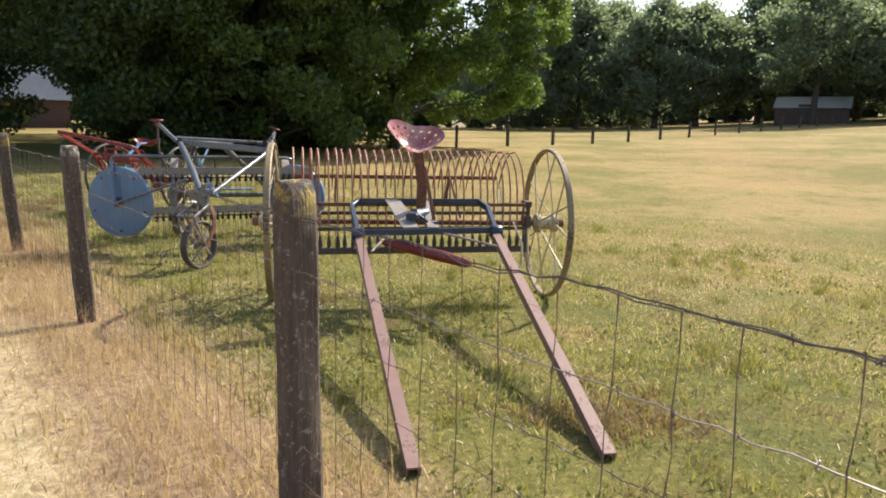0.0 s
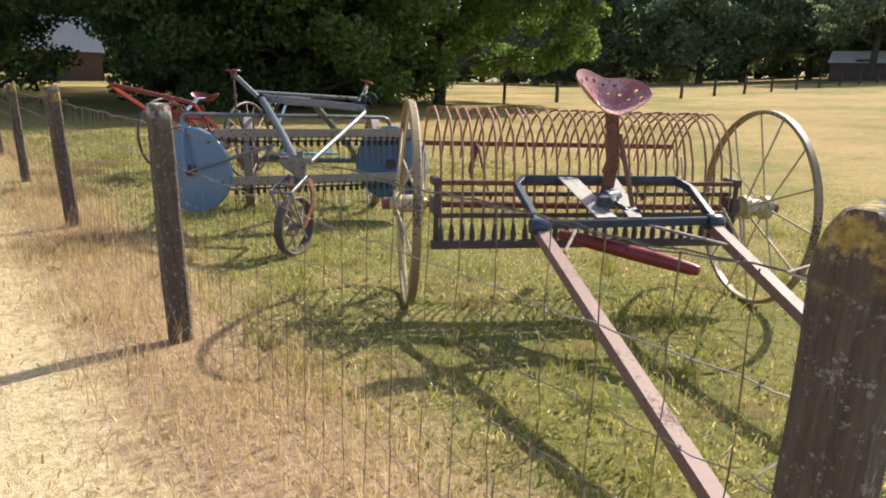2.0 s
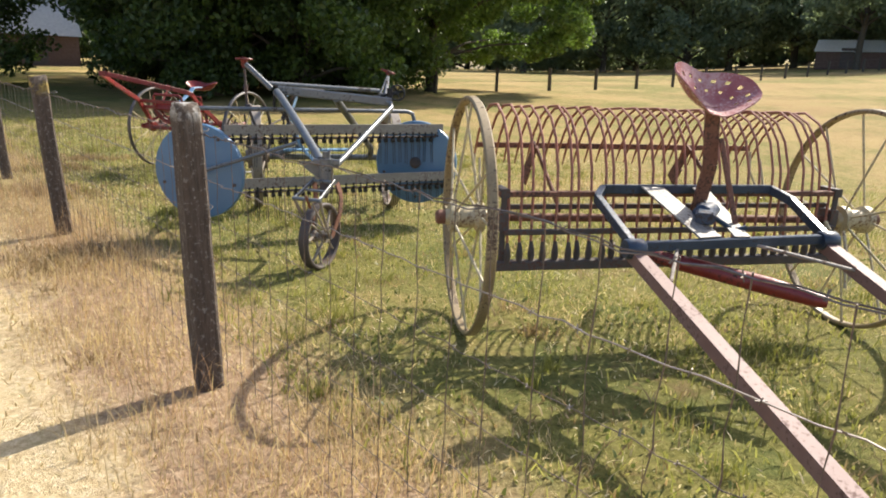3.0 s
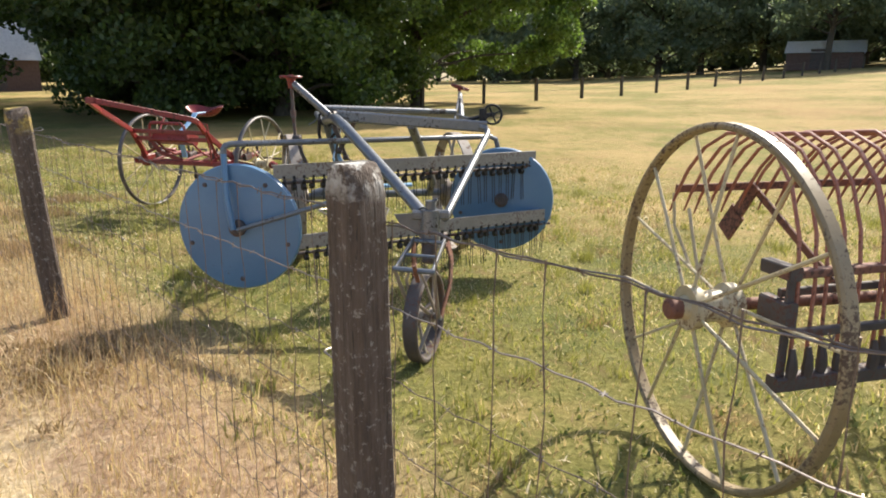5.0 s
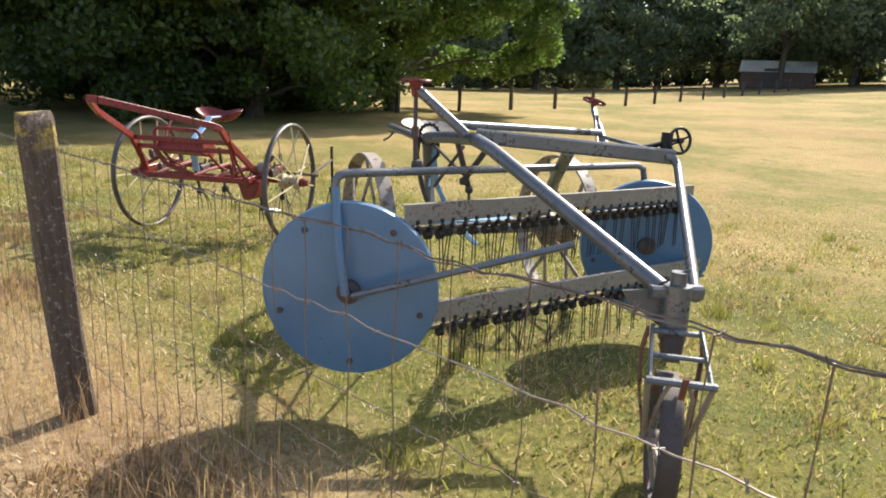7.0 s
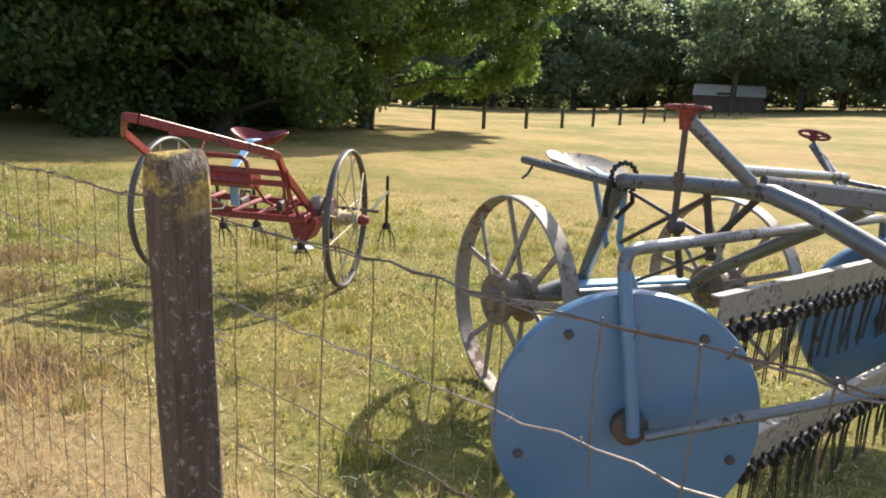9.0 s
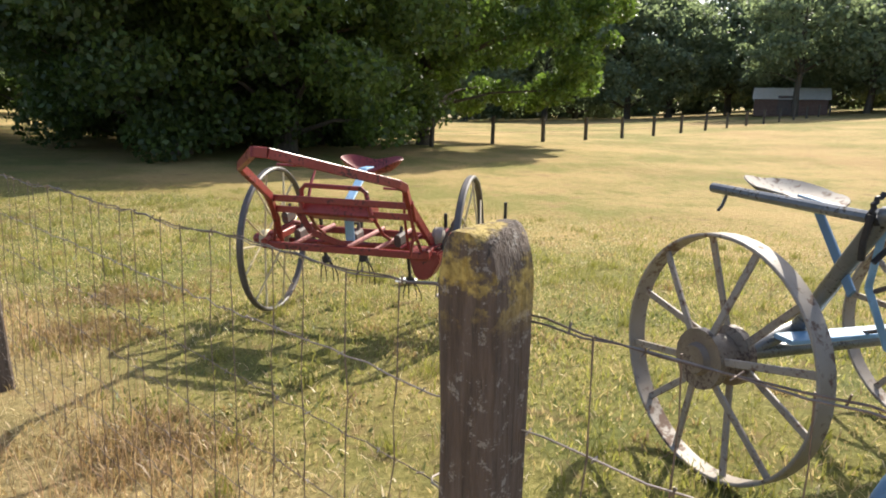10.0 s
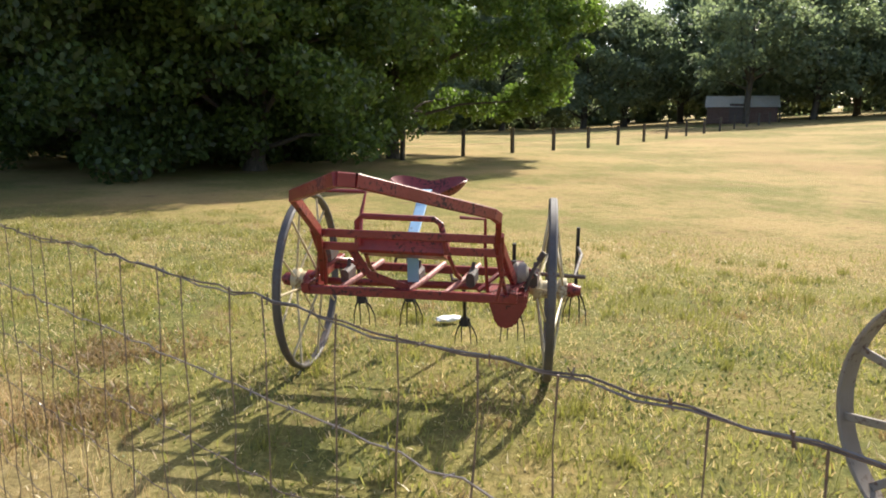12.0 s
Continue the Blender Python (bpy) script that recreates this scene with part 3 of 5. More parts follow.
    part("hitch_frame", bm, BLUE_DARK, r, "dark blue painted angle-iron hitch frame")
    bm = bmesh.new()
    beam(bm, (-0.12, -0.60, 0.725), (-0.20, -0.10, 0.90), 0.14, 0.010, (0, 0, 1), 0.003)
    beam(bm, (0.06, -0.60, 0.725), (0.10, -0.10, 0.90), 0.09, 0.010, (0, 0, 1), 0.003)
    part("seat_plate", bm, GREYBAR, r, "pale worn steel plate")
    bm = bmesh.new()
    beam(bm, (-0.10, -0.50, 0.80), (0.02, -0.32, 0.82), 0.10, 0.06, (0, 0, 1), 0.015)
    capped(bm, [(0.03, -0.10), (0.055, -0.08), (0.055, 0.06), (0.03, 0.08)], 14, pose(0.0, -0.36, 0.80, 0, 0, 40))
    tube(bm, [(-0.05, -0.45, 0.82), (0.06, -0.52, 0.74), (0.12, -0.54, 0.76)], 0.014, 8)
    part("latch", bm, BLUE_DARK, r)
    bm = bmesh.new()
    beam(bm, (0.03, -0.22, 0.78), (0.02, -0.30, 1.05), 0.020, 0.085, (1, 0, 0), 0.004)
    beam(bm, (0.02, -0.30, 1.05), (-0.03, -0.33, 1.36), 0.020, 0.085, (1, 0, 0), 0.004)
    beam(bm, (0.10, -0.50, 0.72), (0.03, -0.35, 1.20), 0.014, 0.03, (1, 0, 0), 0.003)
    part("seat_post", bm, RUST, r, "rusty red flat seat spring")
    part("seat", iron_seat(bmesh.new(), 0.46, 0.38, 0.11, 0.15, True, 1.9), SEAT_GLARE_RED, r, "red pierced iron seat with sun glare put into its pale tones", pose(-0.07, -0.32, 1.358, 24, 9, -4))
    for a, b in (((-0.54, -0.60, 0.675), (-0.55, -3.18, 0.035)), ((0.60, -0.55, 0.69), (0.375, -3.20, 0.035))):
        bm = bmesh.new()
        a, b = Vector(a), Vector(b)
        side = (b - a).cross(Vector((0, 0, 1))).normalized()
        up = side.cross(b - a).normalized()
        prof = [(-0.033, 0.006), (0.033, 0.006), (0.033, -0.055), (0.025, -0.055), (0.025, -0.004), (-0.025, -0.004), (-0.025, -0.055), (-0.033, -0.055)]
        ends = [[bm.verts.new(p + side * x + up * z) for x, z in prof] for p in (a, b)]
        for k in range(8):
            bm.faces.new((ends[0][k], ends[0][(k + 1) % 8], ends[1][(k + 1) % 8], ends[1][k]))
        bm.faces.new(ends[0])
        bm.faces.new(ends[1])
        bmesh.ops.recalc_face_normals(bm, faces=bm.faces[:])
        part("shaft", bm, SHAFT, r, "faded pinkish steel draught shaft resting on the grass")
    bm = bmesh.new()
    tube(bm, [(-0.30, -0.32, 0.565), (-0.20, -0.44, 0.555), (0.10, -0.80, 0.525), (0.24, -0.97, 0.505), (0.27, -1.0, 0.502)], [0.030, 0.042, 0.046, 0.036, 0.026], 12)
    part("foot_lever", bm, RED, r, "rusty red tripping lever")
    for a, b in (((-0.30, -0.60, 0.68), (-0.47, -0.85, 0.58)), ((0.15, -0.60, 0.68), (0.57, -0.85, 0.60))):
        bm = bmesh.new()
        tube(bm, [a, b], 0.010, 7)
        part("brace_rod", bm, WHEEL_GREY, r)
    bm = bmesh.new()
    tube(bm, [(0.86, -0.25, 0.72), (0.90, -0.40, 0.55), (0.88, -0.46, 0.38), (0.96, -0.40, 0.42), (1.0, -0.25, 0.66)], 0.010, 7)
    part("dump_pawl_rod", bm, CREAM, r)
    return r


build_dump_rake()


# ================= side-delivery rake =================
def hand_wheel(parent, m, radius, mat, label):
    bm = bmesh.new()
    tube(bm, [(radius * math.cos(a), radius * math.sin(a), 0) for a in (2 * math.pi * k / 24 for k in range(25))], radius * 0.13, 7)
    for k in range(4):
        a = k * math.pi / 2 + 0.4
        tube(bm, [(0, 0, -0.008), (radius * math.cos(a), radius * math.sin(a), 0)], radius * 0.10, 6)
    tube(bm, [(0, 0, -0.03), (0, 0, 0.016)], radius * 0.24, 10)
    return part("hand_wheel", bm, mat, parent, label, m)


def build_side_rake():
    r = thing("side_delivery_rake", Matrix.Translation((-2.8, 8.2, 0)), "blue and silver side-delivery hay rake with two reel discs", "hay rake")
    o = Vector((2.8, -8.2, 0))
    A, B = Vector((-3.75, 7.72, 0.59)) + o, Vector((-1.945, 8.69, 0.61)) + o
    turn = 81.0                       # the discs' axis, degrees from x
    for c, s in ((A, 1), (B, 1)):
        bm = bmesh.new()
        R = 0.408
        capped(bm, [(R - 0.03, -0.030), (R - 0.006, -0.026), (R, -0.014), (R, 0.014), (R - 0.006, 0.026), (R - 0.03, 0.030)], 64)
        bmesh.ops.recalc_face_normals(bm, faces=bm.faces)
        d = part("reel_disc", bm, BLUE, r, "dull blue painted sheet-steel reel disc", Matrix.Translation(c) @ pose(0, 0, 0, 0, 0, turn))
        bm = bmesh.new()
        capped(bm, [(0.03, -0.075), (0.055, -0.06), (0.055, 0.05), (0.03, 0.06)], 14)
        part("bearing", bm, DARKRUST, d)
        bm = bmesh.new()
        capped(bm, [(0.010, -0.010), (0.015, -0.006), (0.016, 0.004)], 6)
        bolt = mesh_of("bolt", bm, DARKRUST)
        for k in range(5):
            a = radians(53 + 72 * k)
            part("bolt", bolt, None, d, "", Matrix.Translation((-0.032, 0.34 * math.cos(a), 0.34 * math.sin(a))))
    # tine bars, parallel between the discs
    tang = Vector((math.sin(radians(turn)), -math.cos(radians(turn)), 0))
    along = (B - A).normalized()
    nrm = along.cross(Vector((0, 0, 1)))
    bm = bmesh.new()
    tube(bm, [(0, 0.012, -0.075), (0, 0.012, -0.11)], 0.013, 6)
    tube(bm, [(-0.012, 0.02, -0.105), (0.016, 0.02, -0.105)], 0.023, 8)
    tube(bm, [(0.002, -0.012, -0.060), (0.002, 0.016, -0.085)], 0.012, 6)
    beam(bm, (0.002, -0.006, -0.03), (0.002, -0.006, -0.05), 0.016, 0.010, (0, 1, 0), 0.002)
    tube(bm, [(0, 0.02, -0.11), (0.002, 0.024, -0.20), (0, 0.022, -0.33)], [0.0032, 0.0030, 0.0024], 5)
    tube(bm, [(0.018, 0.02, -0.11), (0.021, 0.024, -0.20), (0.020, 0.022, -0.33)], [0.0032, 0.0030, 0.0024], 5)
    tine = mesh_of("tine", bm, BLACK)
    head = math.degrees(math.atan2(along.y, along.x))
    rn = random.Random(4)
    for ang in (53, -19):
        a = radians(ang)
        off = tang * 0.40 * math.cos(a) + Vector((0, 0, 0.40 * math.sin(a) + 0.02))
        p, q = A + off + Vector((0, 0, 0.018)), B + off + along * 0.02
        L = (q - p).length
        bm = bmesh.new()
        beam(bm, (0, 0, 0), (L, 0, 0), 0.008, 0.092, (0, 0, 1), 0.002)
        beam(bm, (0, 0.018, 0.039), (L, 0.018, 0.039), 0.036, 0.007, (0, 0, 1), 0.002)
        rise = math.degrees(math.asin((q - p).z / L))
        bar = part("tine_bar", bm, GREYBAR, r, "grey angle-iron tine bar", Matrix.Translation(p) @ pose(0, 0, 0, 0, -rise, head))
        bm = bmesh.new()
        tube(bm, [(0, 0.012, -0.075), (L, 0.012, -0.075)], 0.011, 8)
        part("tine_rod", bm, DARKRUST, bar)
        n = 30
        for k in range(n):
            part("tine", tine, None, bar, "", pose(0.06 + k * (L - 0.12) / (n - 1), 0, 0, rn.uniform(-6, 6), rn.uniform(-4, 4)))
    # bent pipe over the reel
    bm = bmesh.new()
    pL, pR = Vector((-3.82, 7.70, 1.12)) + o, Vector((-1.98, 8.74, 1.10)) + o
    fr = (pR - pL).normalized()
    tube(bm, [A + Vector((-0.02, -0.10, 0.0)), A + Vector((-0.05, -0.09, 0.2)), pL - Vector((0, 0, 0.06))], 0.020, 10)
    part("reel_guard_leg", bm, BLUE, r, "blue-painted pipe leg")
    bm = bmesh.new()
    tube(bm, [pL - Vector((0, 0, 0.06)), pL - Vector((-0.002, 0, 0.03)), pL + fr * 0.015 - Vector((0, 0, 0.010)), pL + fr * 0.05, pR - fr * 0.08, pR - fr * 0.02 - Vector((0, 0, 0.02)), pR - Vector((0, 0, 0.08)), pR - Vector((0, 0, 0.22))], 0.020, 10)
    part("reel_guard_pipe", bm, SILVER, r, "bent silver-painted pipe")
    # frame tubes
    knee, apex, right = Vector((-3.33, 8.82, 1.215)) + o, Vector((-3.15, 8.02, 1.262)) + o, Vector((-2.14, 8.00, 1.205)) + o
    piv = Vector((-2.53, 7.02, 0.78)) + o
    bm = bmesh.new()
    tube(bm, [knee, knee.lerp(apex, 0.5) + Vector((0, 0, 0.01)), apex + Vector((-0.005, 0.12, 0.0)), apex, apex.lerp(piv, 0.1) + Vector((0, 0, 0.012)), apex.lerp(piv, 0.55), piv + Vector((-0.05, 0.03, 0.03))], 0.034, 12)
    part("main_frame_tube", bm, SILVER, r, "heavy silver-grey frame tube")
    bm = bmesh.new()
    beam(bm, apex + Vector((0.0, 0.06, 0.02)), right + Vector((0, 0.02, 0.01)), 0.045, 0.075, (0, 0, 1), 0.01)
    part("cross_beam", bm, SILVER, r)
    bm = bmesh.new()
    tube(bm, [right + Vector((-0.05, 0.01, 0.012)), right + Vector((-0.005, 0, 0.0)), right + Vector((0.005, -0.03, -0.035)), piv + Vector((0.075, 0.0, 0.0))], 0.022, 10)
    part("front_strut", bm, SILVER, r, "bright silver strut")
    bm = bmesh.new()
    upper = Vector((-3.255, 8.07, 1.335)) + o
    farend = Vector((-2.316, 8.66, 1.29)) + o
    tube(bm, [upper, farend], 0.020, 10)
    part("steering_rod", bm, SILVER, r)
    bm = bmesh.new()
    beam(bm, upper.lerp(farend, 0.25) + Vector((0, 0.02, -0.05)), upper.lerp(farend, 0.62) + Vector((0, 0.02, -0.055)), 0.01, 0.035, (0, 0, 1), 0.002)
    part("maker_plate", bm, PALE, r, "pale unreadable maker's plate")
    wa = Vector((-3.455, 8.11, 1.535)) + o
    bm = bmesh.new()
    tube(bm, [upper + Vector((0.05, -0.01, -0.045)), wa + Vector((0.015, 0.0, -0.045))], 0.025, 10)
    part("steering_column", bm, SILVER, r)
    bm = bmesh.new()
    tube(bm, [wa + Vector((0, 0, -0.01)), wa + Vector((0.004, 0.004, -0.22))], 0.011, 7)
    tube(bm, [wa + Vector((0.004, 0.004, -0.22)), wa + Vector((0.005, 0.005, -0.27))], 0.019, 9)
    tube(bm, [wa + Vector((0.005, 0.005, -0.27)), wa + Vector((0.01, 0.01, -0.40))], 0.012, 7)
    capped(bm, [(0.014, -0.03), (0.028, -0.02), (0.028, 0.02), (0.014, 0.03)], 10, Matrix.Translation(wa + Vector((0.02, 0.01, -0.41))))
    tube(bm, [wa + Vector((0.02, 0.01, -0.40)), wa + Vector((0.05, 0.02, -0.52)), wa + Vector((0.08, 0.04, -0.60))], 0.013, 7)
    part("screw_rod", bm, DARKRUST, r, "dark rusty screw rod")
    bm = bmesh.new()
    tube(bm, [wa + Vector((0, 0, -0.075)), wa + Vector((0, 0, -0.03)), wa + Vector((0, 0, -0.005))], [0.020, 0.026, 0.036], 12)
    part("wheel_boss", bm, RED, r, "red painted boss")
    hand_wheel(r, Matrix.Translation(wa), 0.068, RED, "small red hand wheel")
    wb = Vector((-2.268, 8.965, 1.470)) + o
    bm = bmesh.new()
    tube(bm, [farend + Vector((0.05, 0.04, -0.07)), wb + Vector((0, 0.0, -0.05))], [0.024, 0.019], 9)
    tube(bm, [farend + Vector((-0.01, 0.0, -0.07)), wb + Vector((0.0, 0, -0.03))], 0.009, 7)
    tube(bm, [farend + Vector((0, 0, -0.02)), right + Vector((0, 0.05, 0.02))], 0.012, 7)
    part("steering_column", bm, SILVER, r)
    hand_wheel(r, Matrix.Translation(wb) @ pose(0, 0, 0, -6, 16, 0), 0.068, RED, "small red hand wheel")
    bm = bmesh.new()
    tube(bm, [right + Vector((-0.25, 0.09, 0.02)), right + Vector((0.03, 0.09, 0.09))], 0.014, 8)
    beam(bm, right + Vector((-0.02, 0.08, 0.0)), right + Vector((-0.02, 0.08, 0.13)), 0.05, 0.05, (0, 1, 0), 0.01)
    part("gear_shaft", bm, BLACK, r)
    hand_wheel(r, Matrix.Translation(right + Vector((0.045, 0.07, 0.09))) @ pose(0, 0, 0, 84, 0, 12), 0.064, BLACK, "small black hand wheel standing upright")
    # brace from the near disc to the frame
    bm = bmesh.new()
    tube(bm, [A + Vector((0.01, -0.11, 0)), Vector((-2.83, 7.36, 0.90)) + o], 0.016, 8)
    part("reel_brace", bm, SILVER, r)
    # castor wheel at the front
    bm = bmesh.new()
    beam(bm, piv + Vector((-0.10, 0.01, 0.02)), piv + Vector((0.10, 0.01, 0.02)), 0.05, 0.05, (0, 0, 1), 0.01)
    tube(bm, [piv + Vector((0, 0, -0.16)), piv + Vector((0, 0, 0.05))], 0.052, 14)
    tube(bm, [piv + Vector((0, 0, 0.05)), piv + Vector((0, 0, 0.10))], 0.030, 12)
    tube(bm, [piv + Vector((0.0, 0, 0.09)), piv + Vector((0.035, -0.01, 0.11))], 0.008, 6)
    part("castor_pivot", bm, SILVER, r)
    bm = bmesh.new()
    for y0, y1 in ((0.02, 0.035),):
        sec = [(-0.20, 0.02), (-0.02, 0.03), (-0.02, -0.13), (-0.07, -0.10), (-0.17, -0.03)]
        ra = [bm.verts.new(piv + Vector((x, y0, z))) for x, z in sec]
        rb = [bm.verts.new(piv + Vector((x, y1, z))) for x, z in sec]
        for k in range(5):
            bm.faces.new((ra[k], ra[(k + 1) % 5], rb[(k + 1) % 5], rb[k]))
        bm.faces.new(ra)
        bm.faces.new(rb)
    bmesh.ops.recalc_face_normals(bm, faces=bm.faces[:])
    part("gusset", bm, SILVER, r)
    cz = Matrix.Translation((piv.x, piv.y, 0)) @ pose(0, 0, 0, 0, 0, -19)
    # a sloping ladder frame reaches forward over the wheel, plates and braces run down to its axle
    for a, b, rad in (((-0.082, -0.06, 0.665), (0.090, -0.06, 0.665), 0.011), ((-0.086, -0.18, 0.615), (0.098, -0.18, 0.615), 0.010), ((-0.105, -0.30, 0.568), (0.125, -0.30, 0.568), 0.015), ((-0.085, -0.10, 0.255), (0.095, -0.10, 0.255), 0.016)):
        bm = bmesh.new()
        tube(bm, [a, b], rad, 8)
        part("fork_bar", bm, SILVER, r, "", cz)
    for x in (-1, 1):
        c = 0.008 + 0.094 * x
        bm = bmesh.new()
        path_beam(bm, [(c - 0.008 * x, -0.045, 0.675), (c, -0.18, 0.618), (c + 0.006 * x, -0.305, 0.565)], 0.014, 0.030)
        part("fork_rail", bm, SILVER, r, "bright worn angle-iron fork rail", cz)
        bm = bmesh.new()
        tube(bm, [(c + 0.012 * x, -0.295, 0.56), (c, -0.22, 0.43), (c - 0.018 * x, -0.11, 0.26)], 0.011, 8)
        part("fork_brace", bm, WHEEL_GREY, r, "worn grey castor fork brace", cz)
        bm = bmesh.new()
        path_beam(bm, [(c + 0.004 * x, -0.03, 0.655), (c + 0.016 * x, 0.01, 0.56), (c + 0.010 * x, 0.005, 0.42), (c - 0.014 * x, -0.085, 0.25)], 0.010, 0.060, (0, 1, 0))
        part("fork_plate", bm, RUST, r, "brown rusty flat fork plate", cz)
        bm = bmesh.new()
        tube(bm, [(0.03 * x + 0.008, -0.29, 0.56), (0.05 * x + 0.008, -0.27, 0.50), (0.066 * x + 0.005, -0.14, 0.30)], 0.008, 7)
        part("scraper_rod", bm, WHEEL_GREY, r, "", cz)
    bm = bmesh.new()
    beam(bm, (0.02, -0.33, 0.60), (0.02, -0.27, 0.50), 0.022, 0.012, (0, 1, 0), 0.003)
    part("latch_pin", bm, RUST, r, "", cz)
    bm = bmesh.new()
    tube(bm, [(0, 0.0, 0.66), (0, -0.03, 0.59), (0, -0.05, 0.545)], [0.048, 0.042, 0.032], 12)
    part("castor_stem", bm, DARKRUST, r, "", cz)
    wheel(r, cz @ Matrix.Translation((0, -0.10, 0.255)), 0.255, 0.080, 0.030, 8, DARKRUST, WHEEL_GREY, 0.05, 0.10, 0.011, None, "rusty iron castor wheel", 1)
    # rear wheels, axle and seat
    W1 = Vector((-3.687, 9.22, 0.538)) + o
    ax = Vector((math.cos(radians(13)), math.sin(radians(13)), 0))
    W2 = W1 + ax * 1.44
    for w, tilt in ((W1, 12), (W2, 0)):
        wheel(r, Matrix.Translation(w) @ pose(0, 0, 0, tilt, 0, 16), 0.538, 0.095, 0.016, 12, WHEEL_GREY, WHEEL_GREY, 0.132, 0.20, 0.0135, RIM, "grey spoked iron wheel", 1, True)
    bm = bmesh.new()
    tube(bm, [W1, W2], 0.033, 12)
    part("axle", bm, SILVER, r)
    bm = bmesh.new()
    tube(bm, [knee, W1 + ax * 0.45 + Vector((0, 0, 0.10)), W1 + ax * 0.16 + Vector((0, 0, 0.02))], 0.036, 10)
    part("axle_strut", bm, SILVER, r)
    bm = bmesh.new()
    tube(bm, [apex + Vector((0.50, 0.12, -0.04)), W1.lerp(W2, 0.86) + Vector((0, -0.14, 0.12)), W1.lerp(W2, 0.84)], 0.034, 10)
    part("axle_strut", bm, SILVER, r)
    bm = bmesh.new()
    beam(bm, W1 + ax * 0.30 + Vector((0, -0.08, 0.08)), W1 + ax * 1.05 + Vector((0, -0.16, 0.10)), 0.11, 0.022, (0, 0, 1), 0.004)
    part("foot_board", bm, BLUE_BRIGHT, r, "light blue painted foot board")
    bm = bmesh.new()
    path_beam(bm, [knee + Vector((0.03, 0.02, 0.0)), knee + Vector((0.08, 0.12, -0.30)), knee + Vector((0.20, 0.12, -0.55)), knee + Vector((0.34, 0.02, -0.66))], 0.012, 0.032, (1, 0, 0))
    part("lift_lever", bm, BLUE_BRIGHT, r, "light blue painted lever")
    bm = bmesh.new()
    tube(bm, [knee + Vector(((0.055 + 0.008 * (k % 2)) * math.cos(a) + 0.01, 0.0, (0.055 + 0.008 * (k % 2)) * math.sin(a) + 0.02)) for k, a in enumerate(radians(v) for v in range(-90, 271, 12))], 0.011, 7)
    tube(bm, [knee + Vector((-0.05, 0.0, 0.0)), knee + Vector((-0.06, 0.01, -0.10)), knee + Vector((-0.05, 0.02, -0.17))], 0.014, 7)
    tube(bm, [knee + Vector((0.06, 0.0, 0.0)), knee + Vector((0.07, 0.01, -0.10)), knee + Vector((0.0, 0.02, -0.18))], 0.012, 7)
    part("ratchet_quadrant", bm, BLACK, r)
    for a, b in ((apex + Vector((-0.06, 0.30, -0.03)), apex + Vector((0.02, 0.34, -0.29))), (apex + Vector((0.10, 0.20, -0.03)), apex + Vector((-0.02, 0.30, -0.24)))):
        bm = bmesh.new()
        beam(bm, a, b, 0.032, 0.016, (0, 1, 0), 0.006)
        capped(bm, [(0.012, -0.02), (0.022, -0.014), (0.022, 0.014), (0.012, 0.02)], 9, Matrix.Translation(b))
        part("hanger", bm, DARKRUST, r)
    for a, b, rad in ((knee + Vector((0.05, 0.0, -0.05)), apex + Vector((0.0, 0.34, -0.22)), 0.010), (knee + Vector((0.06, 0.06, -0.30)), apex + Vector((-0.02, 0.36, -0.06)), 0.010), (apex + Vector((0.02, 0.34, -0.28)), W1.lerp(W2, 0.5) + Vector((0, -0.10, 0.08)), 0.009)):
        bm = bmesh.new()
        tube(bm, [a, b], rad, 7)
        part("link_rod", bm, DARKRUST, r)
    bm = bmesh.new()
    tube(bm, [Vector((-3.53, 9.68, 1.23)) + o, knee + Vector((-0.04, 0.02, -0.01))], 0.024, 9)
    tube(bm, [Vector((-3.50, 9.60, 1.21)) + o, Vector((-3.54, 9.56, 1.16)) + o, Vector((-3.58, 9.52, 1.14)) + o], 0.008, 6)
    part("seat_arm", bm, SILVER, r)
    part("seat", iron_seat(bmesh.new(), 0.44, 0.48, 0.085, 0.07, False), WHEEL_GREY, r, "grey pressed iron seat", Matrix.Translation(Vector((-3.24, 9.48, 1.170)) + o) @ pose(0, 0, 0, 5, 4, 10))
    bm = bmesh.new()
    beam(bm, Vector((-3.22, 9.45, 1.22)) + o, knee + Vector((0.0, 0.02, -0.02)), 0.05, 0.012, (0, 0, 1), 0.003)
    beam(bm, Vector((-3.26, 9.30, 1.20)) + o, knee + Vector((0.03, 0.14, -0.33)), 0.05, 0.012, (1, 0, 0), 0.003)
    part("seat_spring", bm, BLUE, r)
    return r


build_side_rake()


